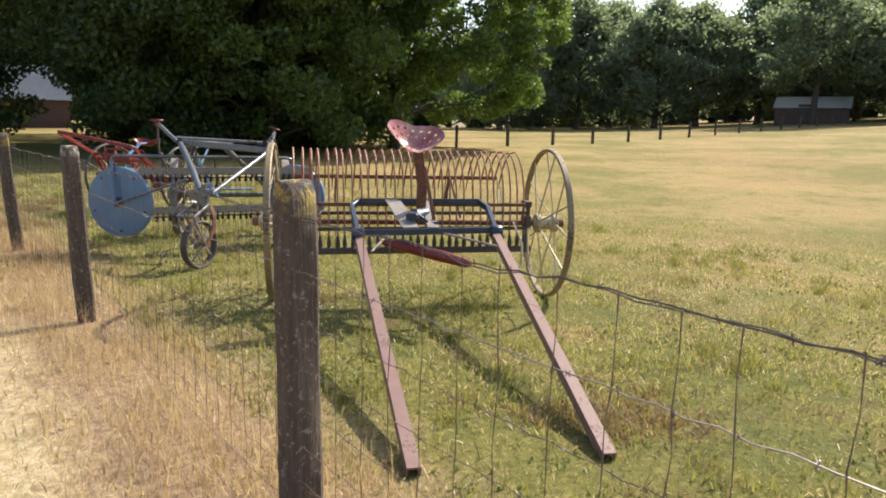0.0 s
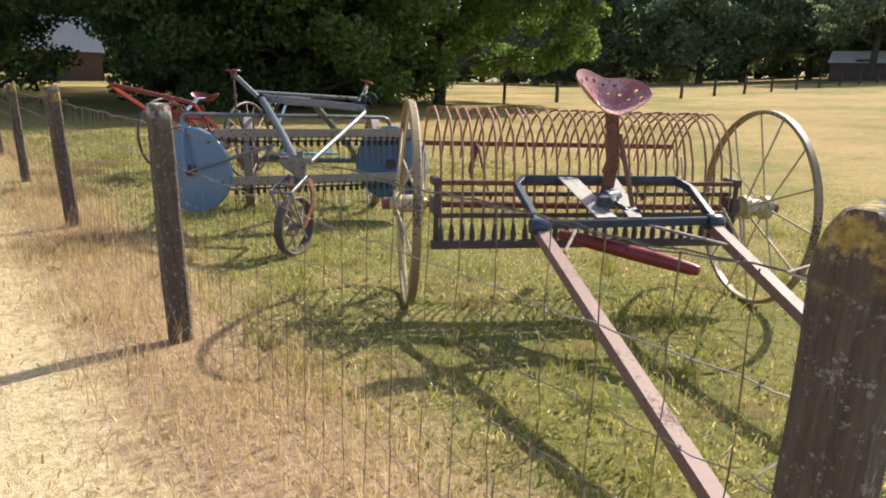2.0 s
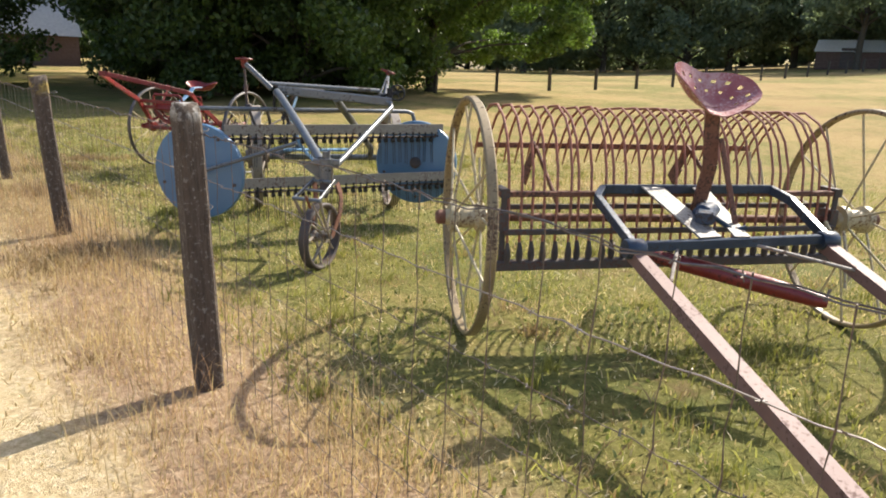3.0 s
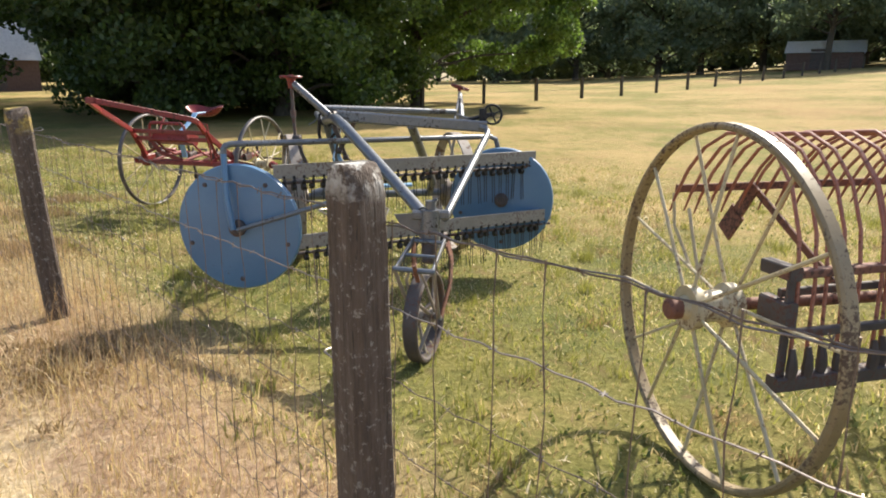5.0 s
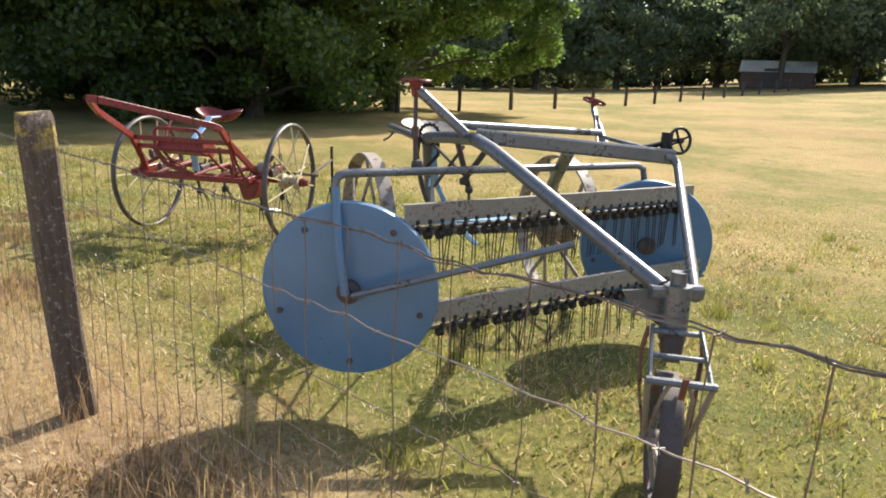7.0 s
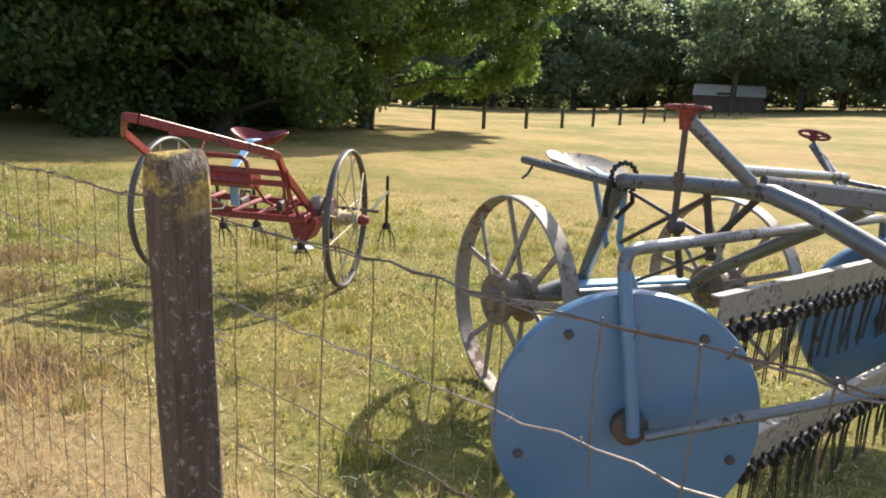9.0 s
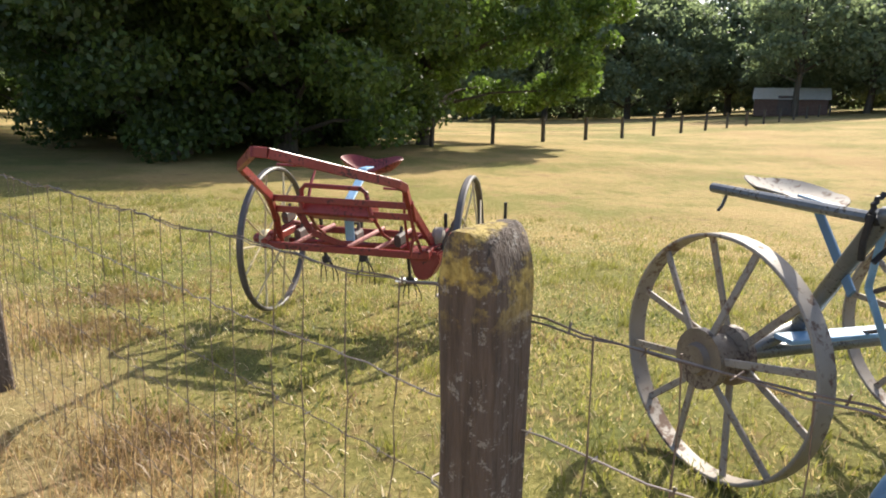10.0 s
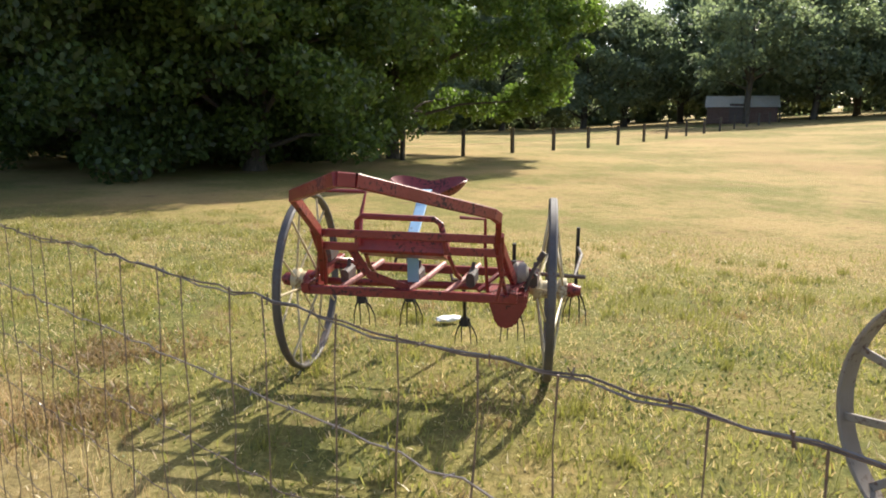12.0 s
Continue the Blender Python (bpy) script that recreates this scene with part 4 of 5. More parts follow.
# ================= red hay tedder =================
def build_tedder():
    r = thing("hay_tedder", pose(-5.30, 11.42, 0, 0, 0, -19.5), "red painted horse-drawn hay tedder with steel kicker forks", "hay tedder")
    for x, y, t in ((-0.734, 0.23, 4), (0.80, 0.29, 20)):
        wheel(r, pose(x, y, 0.565, t, 0, 1), 0.565, 0.050, 0.030, 14, RIM_DARK, CREAM, 0.075, 0.20, 0.0075, CREAM, "iron wheel with dark rim and cream spokes", 1)
        bm = bmesh.new()
        capped(bm, [(0.022, -0.055), (0.040, -0.035), (0.046, 0.0), (0.036, 0.02), (0.028, 0.05)], 9)
        part("hub_cap", bm, RED, r, "", pose(x * 1.17, y, 0.565, 0, 0, 1))
    bm = bmesh.new()
    tube(bm, [(-0.88, 0.22, 0.565), (0.95, 0.295, 0.565)], 0.024, 10)
    part("axle", bm, RED, r)
    for y, z in ((-0.16, 0.60), (0.30, 0.66)):
        bm = bmesh.new()
        beam(bm, (-0.62, y, z), (0.62, y, z), 0.045, 0.05, (0, 0, 1), 0.006)
        part("frame_rail", bm, RED, r)
    for x in (-0.60, 0.60):
        bm = bmesh.new()
        beam(bm, (x, -0.20, 0.615), (x, 0.50, 0.67), 0.045, 0.055, (0, 0, 1), 0.006)
        part("frame_side", bm, RED, r)
    for x in (-0.42, -0.02, 0.20):
        bm = bmesh.new()
        tube(bm, [(x, -0.14, 0.60), (x + 0.10, 0.02, 0.66), (x + 0.16, 0.28, 0.70)], 0.017, 8)
        part("cross_stay", bm, RED_PALE, r)
    # draught frame: a bent bar that rises to the front
    bm = bmesh.new()
    pts = [(0.60, 0.02, 0.64), (0.56, -0.16, 0.80), (0.525, -0.37, 0.97), (0.535, -0.50, 1.09), (0.51, -0.57, 1.12), (0.06, -1.38, 1.322), (0.0, -1.41, 1.328)]
    path_beam(bm, pts, 0.032, 0.056)
    path_beam(bm, [(0.0, -1.41, 1.328), (-0.40, -0.85, 1.207), (-0.44, -0.40, 0.98), (-0.52, -0.10, 0.66)], 0.032, 0.056)
    part("draught_frame", bm, RED, r, "bent red draught frame")
    for z, y in ((0.968, -0.37), (0.885, -0.30)):
        bm = bmesh.new()
        beam(bm, (-0.47, y, z), (0.53, y, z - 0.005), 0.020, 0.045, (0, 0, 1), 0.005)
        part("cross_bar", bm, RED, r)
    bm = bmesh.new()
    beam(bm, (-0.24, -0.21, 0.885), (0.23, -0.21, 0.88), 0.20, 0.11, (0, 0.30, 1), 0.014)
    part("tool_box", bm, RED, r, "dark red sheet-metal tool box")
    bm = bmesh.new()
    tube(bm, [(-0.24, -0.34, 0.90), (-0.245, -0.33, 1.03), (-0.22, -0.33, 1.06), (0.18, -0.33, 1.055), (0.215, -0.33, 1.03), (0.25, -0.32, 0.88)], 0.017, 8)
    part("foot_rail", bm, RED, r)
    bm = bmesh.new()
    path_beam(bm, [(0.02, 0.30, 1.155), (0.02, 0.14, 1.15), (0.03, 0.06, 1.08), (0.03, -0.18, 0.94), (0.02, -0.10, 0.66)], 0.065, 0.014)
    part("seat_spring", bm, BLUE_BRIGHT, r, "bright blue seat spring")
    part("seat", iron_seat(bmesh.new(), 0.46, 0.30, 0.10, 0.115, False, 3.2), RED, r, "red pressed iron seat", pose(0.03, 0.30, 1.105, 0, 0, 4))
    bm = bmesh.new()
    prof = [(-0.12, 0.62), (0.11, 0.62), (0.12, 0.56), (0.05, 0.43), (-0.02, 0.41), (-0.06, 0.44)]
    for y0, y1 in ((-0.12, 0.10),):
        ra = [bm.verts.new((0.56 + x, y0, z)) for x, z in prof]
        rb = [bm.verts.new((0.56 + x, y1, z)) for x, z in prof]
        for k in range(6):
            bm.faces.new((ra[k], ra[(k + 1) % 6], rb[(k + 1) % 6], rb[k]))
        bm.faces.new(ra)
        bm.faces.new(rb)
    bmesh.ops.recalc_face_normals(bm, faces=bm.faces[:])
    bmesh.ops.bevel(bm, geom=bm.edges[:], offset=0.012, segments=2, affect='EDGES')
    part("gear_guard", bm, RED, r, "red cast gear guard")
    bm = bmesh.new()
    capped(bm, [(0.05, -0.05), (0.075, -0.03), (0.075, 0.03), (0.055, 0.05)], 12, pose(-0.63, 0.02, 0.60))
    part("gear_case", bm, RED, r)
    bm = bmesh.new()
    tube(bm, [(-0.27, -0.20, 0.86), (-0.30, -0.05, 1.05), (-0.30, 0.04, 1.16), (-0.62, 0.06, 1.16)], 0.012, 7)
    part("trip_lever", bm, RED, r)
    for pts in ([(0.45, -0.1, 0.62), (0.44, -0.18, 0.86), (0.44, -0.22, 1.05), (0.30, -0.22, 1.055)], [(0.52, -0.30, 0.62), (0.55, -0.34, 0.78), (0.53, -0.38, 0.96)], [(0.60, -0.06, 0.63), (0.72, 0.1, 0.70), (0.60, 0.2, 0.74)], [(-0.55, -0.14, 0.60), (-0.52, -0.18, 0.78), (-0.52, -0.16, 0.86)]):
        bm = bmesh.new()
        tube(bm, pts, 0.010, 7)
        part("rod", bm, RED, r)
    bm = bmesh.new()
    path_beam(bm, [(-0.30, -0.28, 0.88), (-0.22, -0.22, 0.72), (0.0, -0.12, 0.62)], 0.02, 0.045)
    part("brace", bm, RED, r)
    for pts, rad in (([(0.50, -0.30, 0.95), (0.53, -0.25, 0.78), (0.56, -0.16, 0.62)], 0.012), ([(0.40, -0.12, 0.63), (0.52, 0.02, 0.72), (0.66, 0.10, 0.70)], 0.014), ([(-0.45, -0.36, 0.95), (-0.46, -0.24, 0.80), (-0.50, -0.12, 0.63)], 0.013),
                     ([(-0.60, -0.10, 0.66), (-0.50, 0.06, 0.74), (-0.40, 0.22, 0.70)], 0.018), ([(-0.22, -0.25, 0.84), (-0.24, -0.10, 0.74), (-0.26, 0.10, 0.66)], 0.012), ([(0.25, -0.25, 0.84), (0.27, -0.12, 0.72), (0.29, 0.06, 0.64)], 0.012)):
        bm = bmesh.new()
        tube(bm, pts, rad, 8)
        part("stay_rod", bm, RED, r)
    for x in (-0.47, 0.53):
        bm = bmesh.new()
        beam(bm, (x, -0.38, 0.99), (x, -0.28, 0.86), 0.05, 0.035, (0, 1, 0), 0.008)
        part("bracket", bm, RED, r)
    bm = bmesh.new()
    capped(bm, [(0.05, -0.04), (0.07, -0.02), (0.07, 0.03), (0.045, 0.05)], 14, pose(0.62, 0.06, 0.70, 0, 0, 10))
    part("bevel_gear", bm, WHEEL_GREY, r)
    for x, y, z in ((-0.40, -0.02, 0.66), (0.02, 0.02, 0.66), (0.34, 0.04, 0.66), (-0.52, 0.02, 0.78), (0.70, 0.12, 0.66)):
        bm = bmesh.new()
        beam(bm, (x, y - 0.05, z), (x + 0.01, y + 0.06, z + 0.02), 0.05, 0.09, (0, 0, 1), 0.015)
        tube(bm, [(x, y, z), (x + 0.01, y + 0.02, z + 0.10)], 0.012, 7)
        part("casting", bm, DARKRUST, r, "dark greasy iron casting")
    bm = bmesh.new()
    tube(bm, [(0.66, 0.02, 0.62), (0.70, 0.0, 0.74), (0.74, 0.02, 0.80)], 0.011, 7)
    tube(bm, [(0.73, 0.02, 0.79), (0.76, 0.02, 0.84)], 0.018, 8)
    part("clutch_lever", bm, DARKRUST, r)
    # crank and kicker forks
    bm = bmesh.new()
    pts = [(-0.75, 0.50, 0.62)]
    for k in range(4):
        x = -0.62 + k * 0.38
        s = 0.07 if k % 2 else -0.07
        pts += [(x, 0.50, 0.62), (x + 0.02, 0.50, 0.62 + s), (x + 0.10, 0.50, 0.62 + s), (x + 0.12, 0.50, 0.62)]
    pts.append((1.02, 0.45, 0.62))
    tube(bm, pts, 0.014, 7)
    part("crankshaft", bm, DARKRUST, r)
    bm = bmesh.new()
    beam(bm, (0, 0, 0.55), (0, 0, 0.12), 0.024, 0.032, (0, 1, 0), 0.006)
    beam(bm, (-0.035, 0, 0.09), (0.035, 0, 0.09), 0.03, 0.05, (0, 0, 1), 0.012)
    tube(bm, [(0, 0, 0.13), (0, 0, 0.07)], [0.018, 0.045], 8)
    for s in (-1, 1):
        tube(bm, [(0.03 * s, 0, 0.07), (0.055 * s, 0.01, 0.02), (0.078 * s, 0.02, -0.06), (0.085 * s, 0.0, -0.16)], [0.007, 0.006, 0.005, 0.003], 6)
        tube(bm, [(0.015 * s, 0, 0.07), (0.030 * s, 0.02, 0.02), (0.034 * s, 0.03, -0.06), (0.036 * s, 0.01, -0.15)], [0.007, 0.006, 0.005, 0.003], 6)
    fork = mesh_of("kicker_fork", bm, BLACK)
    for x, y, z, t in ((-0.56, 0.86, 0.22, 18), (-0.17, 0.72, 0.28, 12), (0.21, 0.84, 0.10, 20), (0.56, 0.62, 0.26, 8), (0.98, 0.92, 0.33, 4)):
        part("kicker_fork", fork, None, r, "", pose(x, y, z, t, 0, 0))
    bm = bmesh.new()
    tube(bm, [(0.95, 0.45, 0.62), (1.0, 0.7, 0.72), (0.98, 0.90, 0.74)], 0.012, 7)
    part("fork_link", bm, DARKRUST, r)
    return r


build_tedder()
bm = bmesh.new()
bmesh.ops.create_icosphere(bm, subdivisions=3, radius=1.0)
for v in bm.verts:
    v.co = Vector((v.co.x * 0.10, v.co.y * 0.05, v.co.z * 0.025)) * (1 + 0.35 * noise.noise(v.co * 2.2))
litter = new("scrap_of_paper", mesh_of("scrap_of_paper", bm, PALE))
litter.matrix_world = pose(-4.83, 12.75, 0.03, 0, 0, 10)
tagged(litter, "crumpled white scrap lying on the grass", "litter")


# ================= far paddock fence =================
def build_far_fence():
    f = thing("paddock_fence", Matrix(), "distant dark timber post and wire fence across the paddock", "fence")
    bm = bmesh.new()
    beam(bm, (0, 0, -0.3), (0, 0, 1.22), 0.17, 0.16, (0, 1, 0), 0.02)
    me = mesh_of("post", bm, BARK)
    base, d = Vector((0.585, 38.05, 0)), Vector((3.122, 2.677, 0))
    tops = []
    rf = random.Random(19)
    for k in range(-1, 15):
        p = base + d * k
        p.z = ground_z(p.x, p.y)
        tops.append(p)
        part("post", me, None, f, "", Matrix.Translation(p) @ pose(0, 0, 0, rf.uniform(-2, 2), rf.uniform(-2, 2), rf.uniform(0, 90)))
    for z in (1.1, 0.8, 0.5):
        bm = bmesh.new()
        tube(bm, [p + Vector((0, 0, z)) for p in tops], 0.006, 4)
        part("line_wire", bm, WIRE_RUST, f)
    side = Vector((-0.05, 1.0, 0))
    for k in range(1, 6):
        p = base - d + side * (4.1 * k)
        p.z = ground_z(p.x, p.y)
        part("post", me, None, f, "", Matrix.Translation(p))


build_far_fence()


# ================= buildings =================
def build_shed(x, y, turn, w, d, h, rise, label, wall_mat, roof_mat):
    s = thing("shed", Matrix.Translation((x, y, ground_z(x, y))) @ pose(0, 0, 0, 0, 0, turn), label, "shed")
    bm = bmesh.new()
    for a, b in (((-w / 2, -d / 2), (w / 2, -d / 2)), ((w / 2, -d / 2), (w / 2, d / 2)), ((w / 2, d / 2), (-w / 2, d / 2)), ((-w / 2, d / 2), (-w / 2, -d / 2))):
        beam(bm, (a[0], a[1], h / 2 - 0.1), (b[0], b[1], h / 2 - 0.1), 0.15, h + 0.2)
    for sx in (-w / 2, w / 2):
        v = [bm.verts.new((sx, -d / 2, h)), bm.verts.new((sx, d / 2, h)), bm.verts.new((sx, 0, h + rise - 0.05))]
        bm.faces.new(v)
    part("wall", bm, wall_mat, s)
    for sy in (-1, 1):
        bm = bmesh.new()
        n = int(w / 0.12)
        a = Vector((0, sy * (d / 2 + 0.35), h - 0.12))
        b = Vector((0, 0, h + rise))
        rows = []
        for k in range(n + 1):
            xx = -w / 2 - 0.3 + (w + 0.6) * k / n
            z = 0.03 * (k % 2)
            rows.append((bm.verts.new(a + Vector((xx, 0, z))), bm.verts.new(b + Vector((xx, 0, z)))))
        for p, q in zip(rows, rows[1:]):
            bm.faces.new((p[0], q[0], q[1], p[1]))
        bmesh.ops.solidify(bm, geom=bm.faces[:], thickness=0.02)
        part("roof", bm, roof_mat, s, "pale corrugated iron roof")
    bm = bmesh.new()
    beam(bm, (-w * 0.18, -d / 2 - 0.09, 1.05), (w * 0.05, -d / 2 - 0.09, 1.05), 0.06, 2.1)
    part("door", bm, DARKRUST, s)
    return s


build_shed(43.5, 81.5, 28 - 60, 7.4, 5.0, 1.8, 1.3, "low brown shed with a pale iron roof under trees", BOARDS, ROOF_SUNLIT)
build_shed(-37.8, 62.0, 38, 5.2, 6.0, 2.5, 3.0, "brown building with a steep pale iron roof behind trees", BOARDS, ROOF)


# ================= trees =================
def leaf_cloud(name, clumps, count, size, seed, mat, parent, droop=0.35, loose=False):
    """A crown of single leaves gathered in clumps, one mesh."""
    rs = np.random.RandomState(seed)
    c = np.array([k[:3] for k in clumps])
    rad = np.array([k[3] for k in clumps])
    w = rad ** 2
    idx = rs.choice(len(clumps), count, p=w / w.sum())
    d = rs.normal(size=(count, 3))
    d /= np.linalg.norm(d, axis=1)[:, None]
    rr = rad[idx] * (0.35 + 0.75 * rs.rand(count) ** 0.6)
    if loose:
        rr = rad[idx] * np.minimum(np.abs(rs.normal(size=count)) * 0.85 + 0.1, 2.2)
    p = c[idx] + d * rr[:, None] * np.array([1, 1, 0.72])
    a = rs.normal(size=(count, 3))
    a[:, 2] -= droop
    a /= np.linalg.norm(a, axis=1)[:, None]
    b = np.cross(a, rs.normal(size=(count, 3)))
    b /= np.linalg.norm(b, axis=1)[:, None]
    nrm = np.cross(a, b)
    s = size * (0.6 + 0.8 * rs.rand(count))[:, None]
    q = np.stack([p - a * s * 0.5, p + b * s * 0.32 + nrm * s * 0.08, p + a * s * 0.5, p - b * s * 0.32 + nrm * s * 0.08], 1).reshape(-1, 3)
    me = bpy.data.meshes.new(name)
    me.vertices.add(len(q))
    me.vertices.foreach_set("co", q.astype(np.float32).ravel())
    me.loops.add(count * 4)
    me.loops.foreach_set("vertex_index", np.arange(count * 4, dtype=np.int32))
    me.polygons.add(count)
    me.polygons.foreach_set("loop_start", np.arange(count, dtype=np.int32) * 4)
    me.update(calc_edges=True)
    me.materials.append(mat)
    ob = new(name, me)
    ob.parent = parent
    return ob


def build_tree(x, y, height, spread, low, seed, leaves, size, mat, trunk_r, label, group, lean=(0, 0), clumps_n=70, puff=(0.13, 0.27), loose=False, off=(0, 0)):
    rn = random.Random(seed)
    t = thing("tree", Matrix.Translation((x, y, ground_z(x, y))), label, "tree", group)
    bm = bmesh.new()
    top = Vector((lean[0], lean[1], height * 0.86))
    trunk = [Vector((0, 0, -0.3)), Vector((0, 0, 0.4))] + [top * f + Vector((rn.uniform(-.25, .25), rn.uniform(-.25, .25), 0)) for f in (0.2, 0.4, 0.6, 0.8, 1.0)]
    tube(bm, trunk, [trunk_r * 1.5, trunk_r * 1.08, trunk_r, trunk_r * 0.8, trunk_r * 0.55, trunk_r * 0.3, trunk_r * 0.1], 10)
    clumps = []
    for k in range(clumps_n):
        f = rn.random() ** 0.85
        z = low + (height - low) * f
        prof = math.sin(math.pi * min(1.0, (f * 0.86 + 0.16))) ** 0.6
        a = rn.uniform(0, 2 * math.pi)
        rr = spread * prof * (0.35 + 0.65 * rn.random() ** 0.5)
        rad = spread * rn.uniform(*puff)
        clumps.append((math.cos(a) * rr + lean[0] * f + off[0], math.sin(a) * rr + lean[1] * f + off[1], z, rad))
        if k % (9 if off[0] else 3) == 0:
            z0 = max(low * 0.8, z - rr * 0.45)
            s = Vector((lean[0] * z0 / height, lean[1] * z0 / height, z0))
            e = Vector(clumps[-1][:3])
            tube(bm, [s, s.lerp(e, 0.5) + Vector((0, 0, 0.3)), e], [trunk_r * 0.34, trunk_r * 0.2, 0.03], 6)
    part("trunk", bm, BARK, t)
    leaf_cloud("crown", clumps, leaves, size, seed + 100, mat, t, loose=loose)
    return t


near = "trees along the paddock edge"
for x, y, h, sp, low, sd, n in ((-8.0, 30.6, 16, 5.4, 0.7, 2, 110000), (-11.4, 29.8, 15, 5.4, 0.6, 3, 100000), (-13.0, 32, 15, 5.0, 0.8, 4, 70000), (-5.5, 35.5, 17, 5.0, 0.8, 5, 50000),
                                (-23.9, 33, 16, 4.9, 0.4, 6, 56000), (-31.0, 39, 16, 4.8, 0.4, 7, 36000), (-35.5, 33, 15, 5.2, 0.4, 8, 36000), (-9, 41, 18, 6.5, 0.4, 9, 46000), (-16.2, 40, 18, 5.8, 0.4, 10, 40000),
                                (-20.5, 47, 16, 5.2, 0.4, 11, 30000), (-39, 46, 16, 5.6, 0.4, 12, 26000), (-46, 38, 15, 5.4, 0.4, 13, 24000)):
    # trees 2 and 5 carry painted sunlight in their leaf colour
    build_tree(x, y, h, sp, low, sd, n, 0.21, LEAF_PART_SUN if sd in (2, 5) else LEAF, 0.32, "large broad-leaved tree with a dense dark green crown", near, clumps_n=170)

build_tree(-2.8, 36.6, 17, 5.9, 1.9, 1, 110000, 0.21, LEAF_SUNLIT, 0.26, "large broad-leaved tree with sunlight put into its light green crown colour", near, lean=(0.6, 0.2), clumps_n=300, puff=(0.07, 0.17), off=(3.0, 0.4))
# shrubs added to block the bright gap where deep shade lies under the trees
for x, y, h, sp, sd in ((-7.2, 35.6, 5.5, 3.2, 51), (-11.4, 37.0, 5.0, 3.4, 52), (-15.6, 36.6, 5.0, 3.0, 53)):
    build_tree(x, y, h, sp, 0.1, sd, 16000, 0.24, LEAF, 0.12, "dense dark green shrub added to fill the shaded gap under large trees", "shrubs under the trees", clumps_n=60)
build_tree(41.2, 77.0, 15.5, 6.5, 4.6, 61, 20000, 0.45, LEAF_FAR_HAZE, 0.32, "tall green tree that overhangs a shed", "trees beyond the paddock", clumps_n=90, loose=True)
build_tree(50.5, 78.0, 15.0, 6.5, 3.0, 62, 20000, 0.45, LEAF_FAR_HAZE, 0.32, "tall green tree beside a shed", "trees beyond the paddock", clumps_n=90, loose=True)

far = "trees beyond the paddock"
rt = random.Random(77)
for k in range(17):
    az = radians(4 + k * 3.3 + rt.uniform(-0.8, 0.8))
    dist = 100 + rt.uniform(-5, 8)
    h = dist * rt.uniform(0.148, 0.178)
    build_tree(math.sin(az) * dist, math.cos(az) * dist, h, rt.uniform(6.8, 9.0), rt.choice((0.8, 1.5, 3.0)), 200 + k, 24000, 0.48, LEAF_FAR_HAZE, 0.40, "tall dark green broad-leaved tree at the far side of the paddock", far, clumps_n=150, puff=(0.10, 0.22), loose=True)
for x, y in ((-47, 75), (-39, 78), (-54, 70), (-30, 72)):
    build_tree(x, y, 19, 6.5, 1.0, int(-x), 16000, 0.5, LEAF, 0.4, "tall dark green tree behind a pale-roofed building", "trees behind the building", clumps_n=120)
for k in range(26):
    az = radians(-46 + k * 4.2)
    dist = 128 + rt.uniform(-6, 6)
    build_tree(math.sin(az) * dist, math.cos(az) * dist, dist * 0.10, 8.5, 0.2, 300 + k, 7000, 1.1, LEAF_FAR_HAZE, 0.45, "green tree in the distance with haze put into its leaf colour", "distant woodland", clumps_n=70)


# ================= grass =================
def blades(name, pts, heights, width, lean, seed, mat, label):
    rs = np.random.RandomState(seed)
    n = len(pts)
    a = rs.rand(n) * 2 * np.pi
    side = np.stack([np.cos(a), np.sin(a), np.zeros(n)], 1) * (width * (0.6 + 0.8 * rs.rand(n)))[:, None]
    b = rs.rand(n) * 2 * np.pi
    lv = np.stack([np.cos(b), np.sin(b), np.zeros(n)], 1) * (heights * lean * rs.rand(n))[:, None]
    up = np.zeros((n, 3))
    up[:, 2] = heights
    mid = pts + lv * 0.35 + up * 0.6
    tip = pts + lv + up
    q = np.stack([pts - side, pts + side, mid + side * 0.7, tip, mid - side * 0.7], 1).reshape(-1, 3)
    me = bpy.data.meshes.new(name)
    me.vertices.add(len(q))
    me.vertices.foreach_set("co", q.astype(np.float32).ravel())
    me.loops.add(n * 7)
    order = (np.arange(n)[:, None] * 5 + np.array([0, 1, 2, 4, 4, 2, 3])).astype(np.int32)
    me.loops.foreach_set("vertex_index", order.ravel())
    me.polygons.add(n * 2)
    starts = (np.arange(n)[:, None] * 7 + np.array([0, 4])).astype(np.int32)
    me.polygons.foreach_set("loop_start", starts.ravel())
    me.update(calc_edges=True)
    me.materials.append(mat)
    return tagged(new(name, me), label, "grass", kind="stuff")


def scatter(n, seed, s_range, off_range, power=1.0):
    """Points by stretch along the fence and distance from it, on the ground."""
    rs = np.random.RandomState(seed)
    s = s_range[0] + (s_range[1] - s_range[0]) * rs.rand(n) ** power
    o = off_range[0] + (off_range[1] - off_range[0]) * rs.rand(n)
    fu, fn = np.array(FU), np.array(FN)
    p = np.array(POST_1)[None] + s[:, None] * fu + o[:, None] * fn
    p[:, 2] = -0.01
    return p, rs


def patch_noise(p, scale, seed):
    return np.array([noise.noise((x * scale, y * scale, seed)) for x, y, _ in p])


def fade(p):
    """Thins the blades out gently towards the far edge of the sown stretch."""
    o = (p - np.array(POST_1)) @ np.array(FN)
    s = (p - np.array(POST_1)) @ np.array(FU)
    return np.clip((11.5 - o) / 8.0, 0.0, 1) * np.clip((24 - s) / 10.0, 0.0, 1)


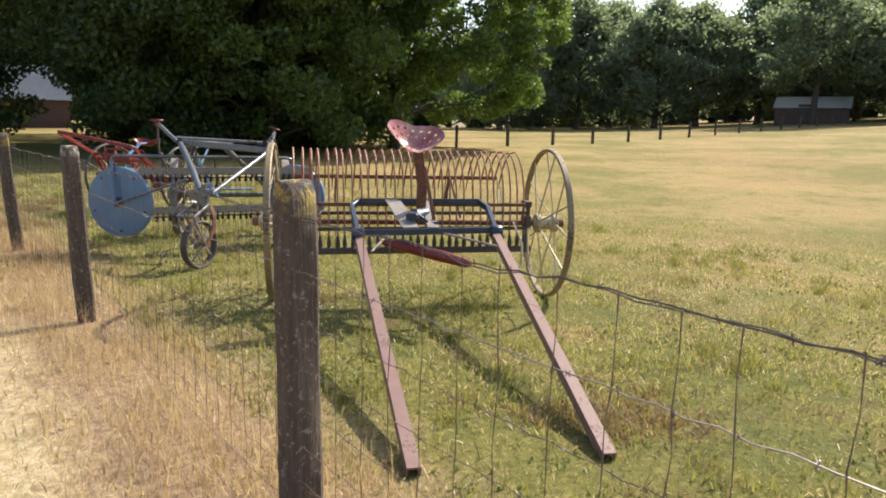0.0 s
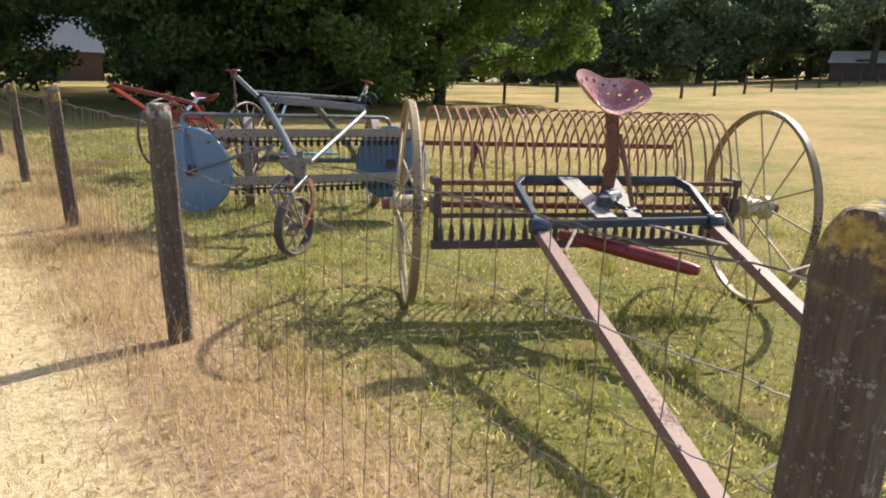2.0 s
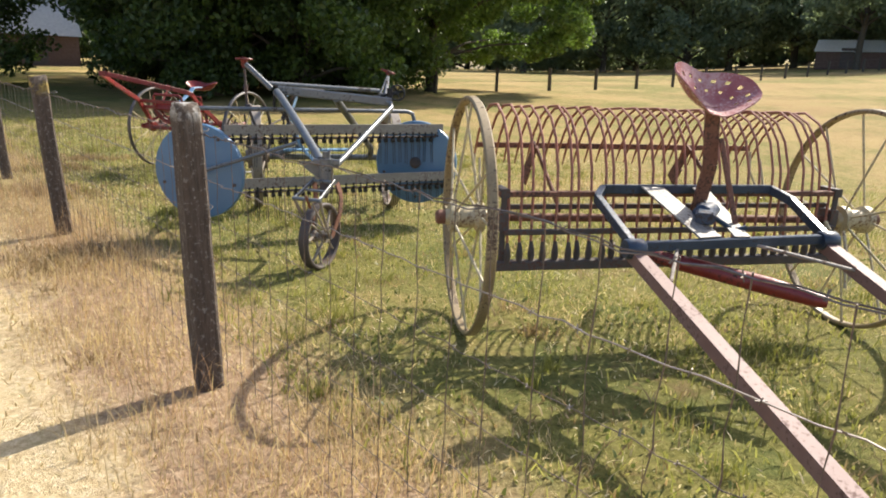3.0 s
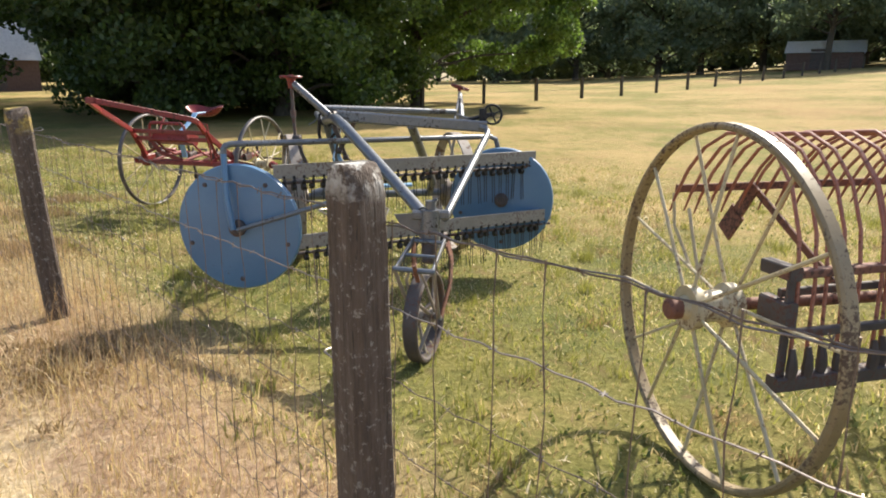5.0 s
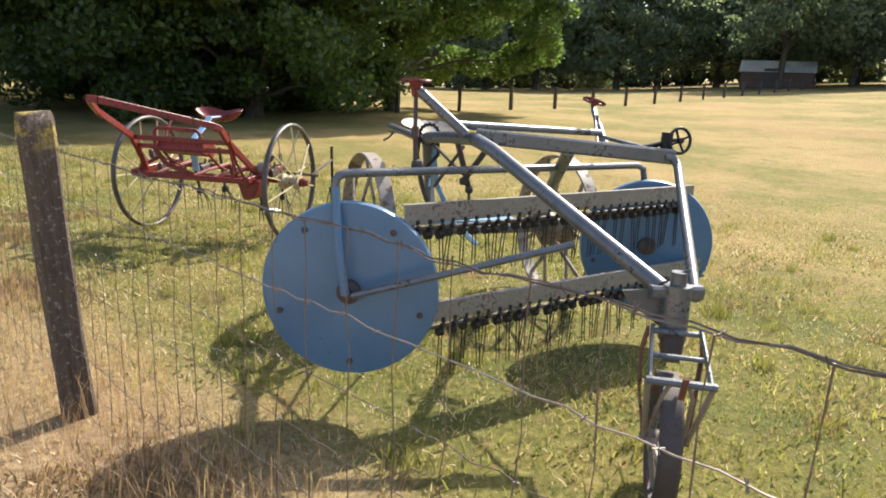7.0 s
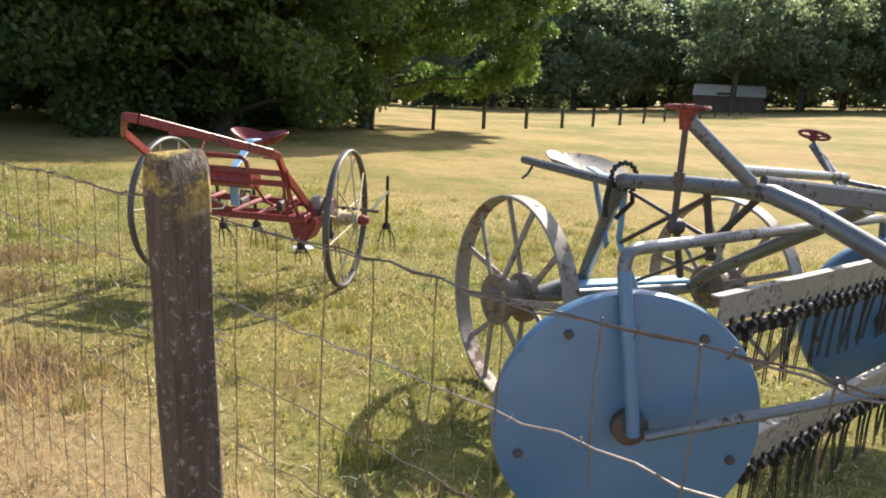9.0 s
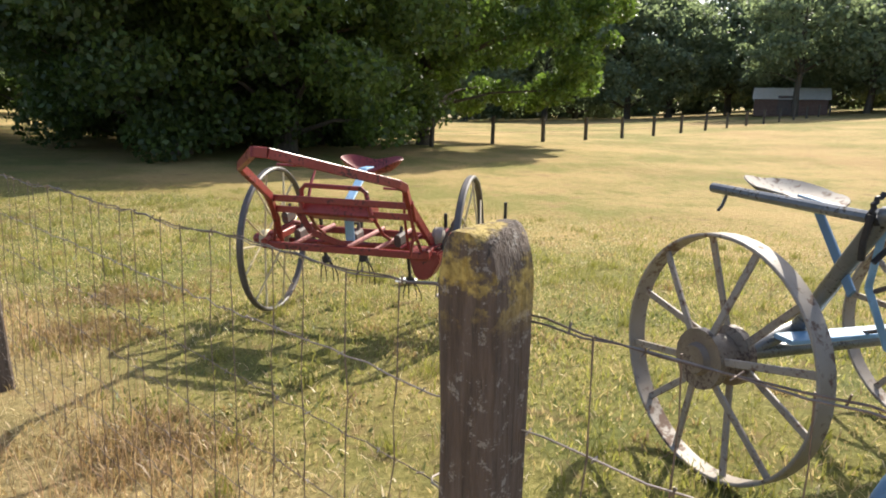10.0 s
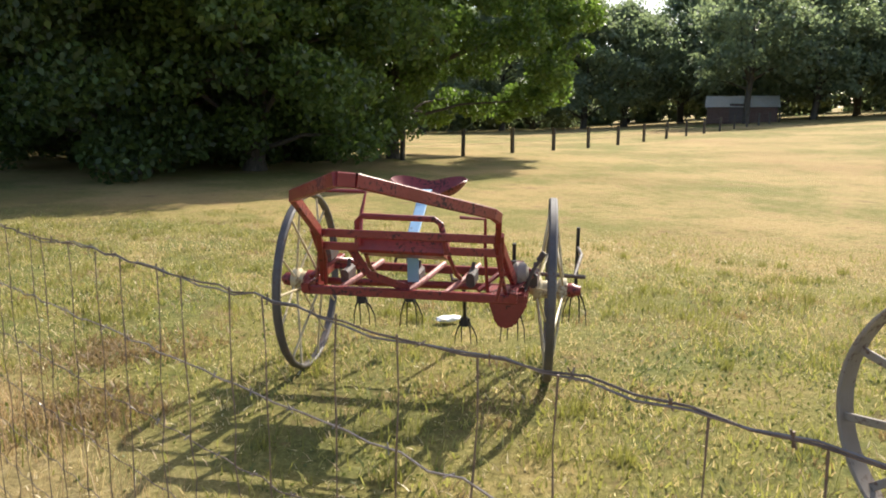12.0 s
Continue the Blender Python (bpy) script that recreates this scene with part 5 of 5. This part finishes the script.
p, rs = scatter(76000, 1, (-3.5, 22), (-0.65, 0.50))
along_fence = (p - np.array(POST_1)) @ np.array(FU)
keep = rs.rand(len(p)) < np.clip(0.5 + patch_noise(p, 1.3, 5), 0.10, 1) * np.clip((9 - along_fence) / 5, 0.14, 1)
p = p[keep]
blades("dry_grass", p, 0.02 + 0.17 * np.random.RandomState(3).rand(len(p)) ** 2.6, 0.0021, 1.0, 11, STRAW_BLADE, "tall dry seeding grass along the fence line")
p, rs = scatter(9000, 2, (-3.5, 16), (-0.35, 0.5))
keep = rs.rand(len(p)) < np.clip(0.35 + 1.4 * patch_noise(p, 0.9, 15), 0.02, 1)
p = p[keep]
blades("seeding_grass", p, 0.10 + 0.26 * np.random.RandomState(4).rand(len(p)) ** 1.8, 0.0014, 0.9, 12, SEED_BLADE, "brownish seed heads of tall grass by the fence")
p, rs = scatter(230000, 5, (-6, 24), (0.3, 11.5))
keep = rs.rand(len(p)) < np.clip(0.42 + 1.3 * patch_noise(p, 0.6, 25), 0.04, 1) * fade(p)
p = p[keep]
blades("green_grass", p, 0.02 + 0.06 * np.random.RandomState(6).rand(len(p)) ** 1.8, 0.0045, 1.3, 13, GREEN_BLADE, "short green and yellow pasture grass")
p, rs = scatter(260000, 7, (-6, 24), (-3.2, 11.5))
keep = rs.rand(len(p)) < np.clip(0.5 + 1.2 * patch_noise(p, 0.8, 35), 0.08, 1) * fade(p)
p = p[keep]
blades("short_dry_grass", p, 0.015 + 0.045 * np.random.RandomState(8).rand(len(p)) ** 1.5, 0.0036, 1.8, 14, STRAW_BLADE, "short bleached dry grass on path and paddock")

# clumps of coarser grass in the paddock
rs = np.random.RandomState(31)
c, _ = scatter(620, 32, (-5, 20), (0.3, 8.0))
pts = np.repeat(c, 46, axis=0)
pts[:, :2] += rs.normal(size=(len(pts), 2)) * np.repeat(0.03 + 0.10 * rs.rand(len(c)), 46)[:, None]
blades("grass_tufts", pts, 0.035 + 0.085 * rs.rand(len(pts)), 0.0034, 1.0, 33, TUFT_BLADE, "darker olive tufts of coarse grass in the paddock")
c, _ = scatter(330, 34, (-5, 18), (-0.6, 7.0))
for px, py in ((-7.3, 12.3), (-7.1, 11.3), (-4.55, 6.95), (1.0, 3.4), (-6.2, 9.6)):
    c = np.vstack([c, np.array([[px, py, -0.01]]) + rs.normal(size=(44, 3)) * np.array([0.26, 0.20, 0.0])])
pts = np.repeat(c, 40, axis=0)
pts[:, :2] += rs.normal(size=(len(pts), 2)) * np.repeat(0.04 + 0.12 * rs.rand(len(c)), 40)[:, None]
blades("brown_grass_tufts", pts, 0.02 + 0.05 * rs.rand(len(pts)), 0.0042, 1.9, 35, BROWN_BLADE, "flattened brown dead grass")
p, rs = scatter(44000, 41, (-5, 20), (-2.6, 9.0))
blades("straw_flecks", p, 0.008 + 0.022 * rs.rand(len(p)), 0.0040, 3.0, 43, STRAW_FLECK, "bleached broken straw lying on the turf")
p, rs = scatter(60000, 51, (-5, 20), (0.35, 8.5))
keep = rs.rand(len(p)) < np.clip(0.25 + 1.6 * patch_noise(p, 0.75, 45) + 0.8 * patch_noise(p, 3.0, 55), 0.02, 1) * fade(p)
p = p[keep]
blades("flat_weeds", p, 0.010 + 0.025 * rs.rand(len(p)), 0.0085, 1.6, 53, WEED_LEAF, "low dark green broad-leaved weeds in the turf")
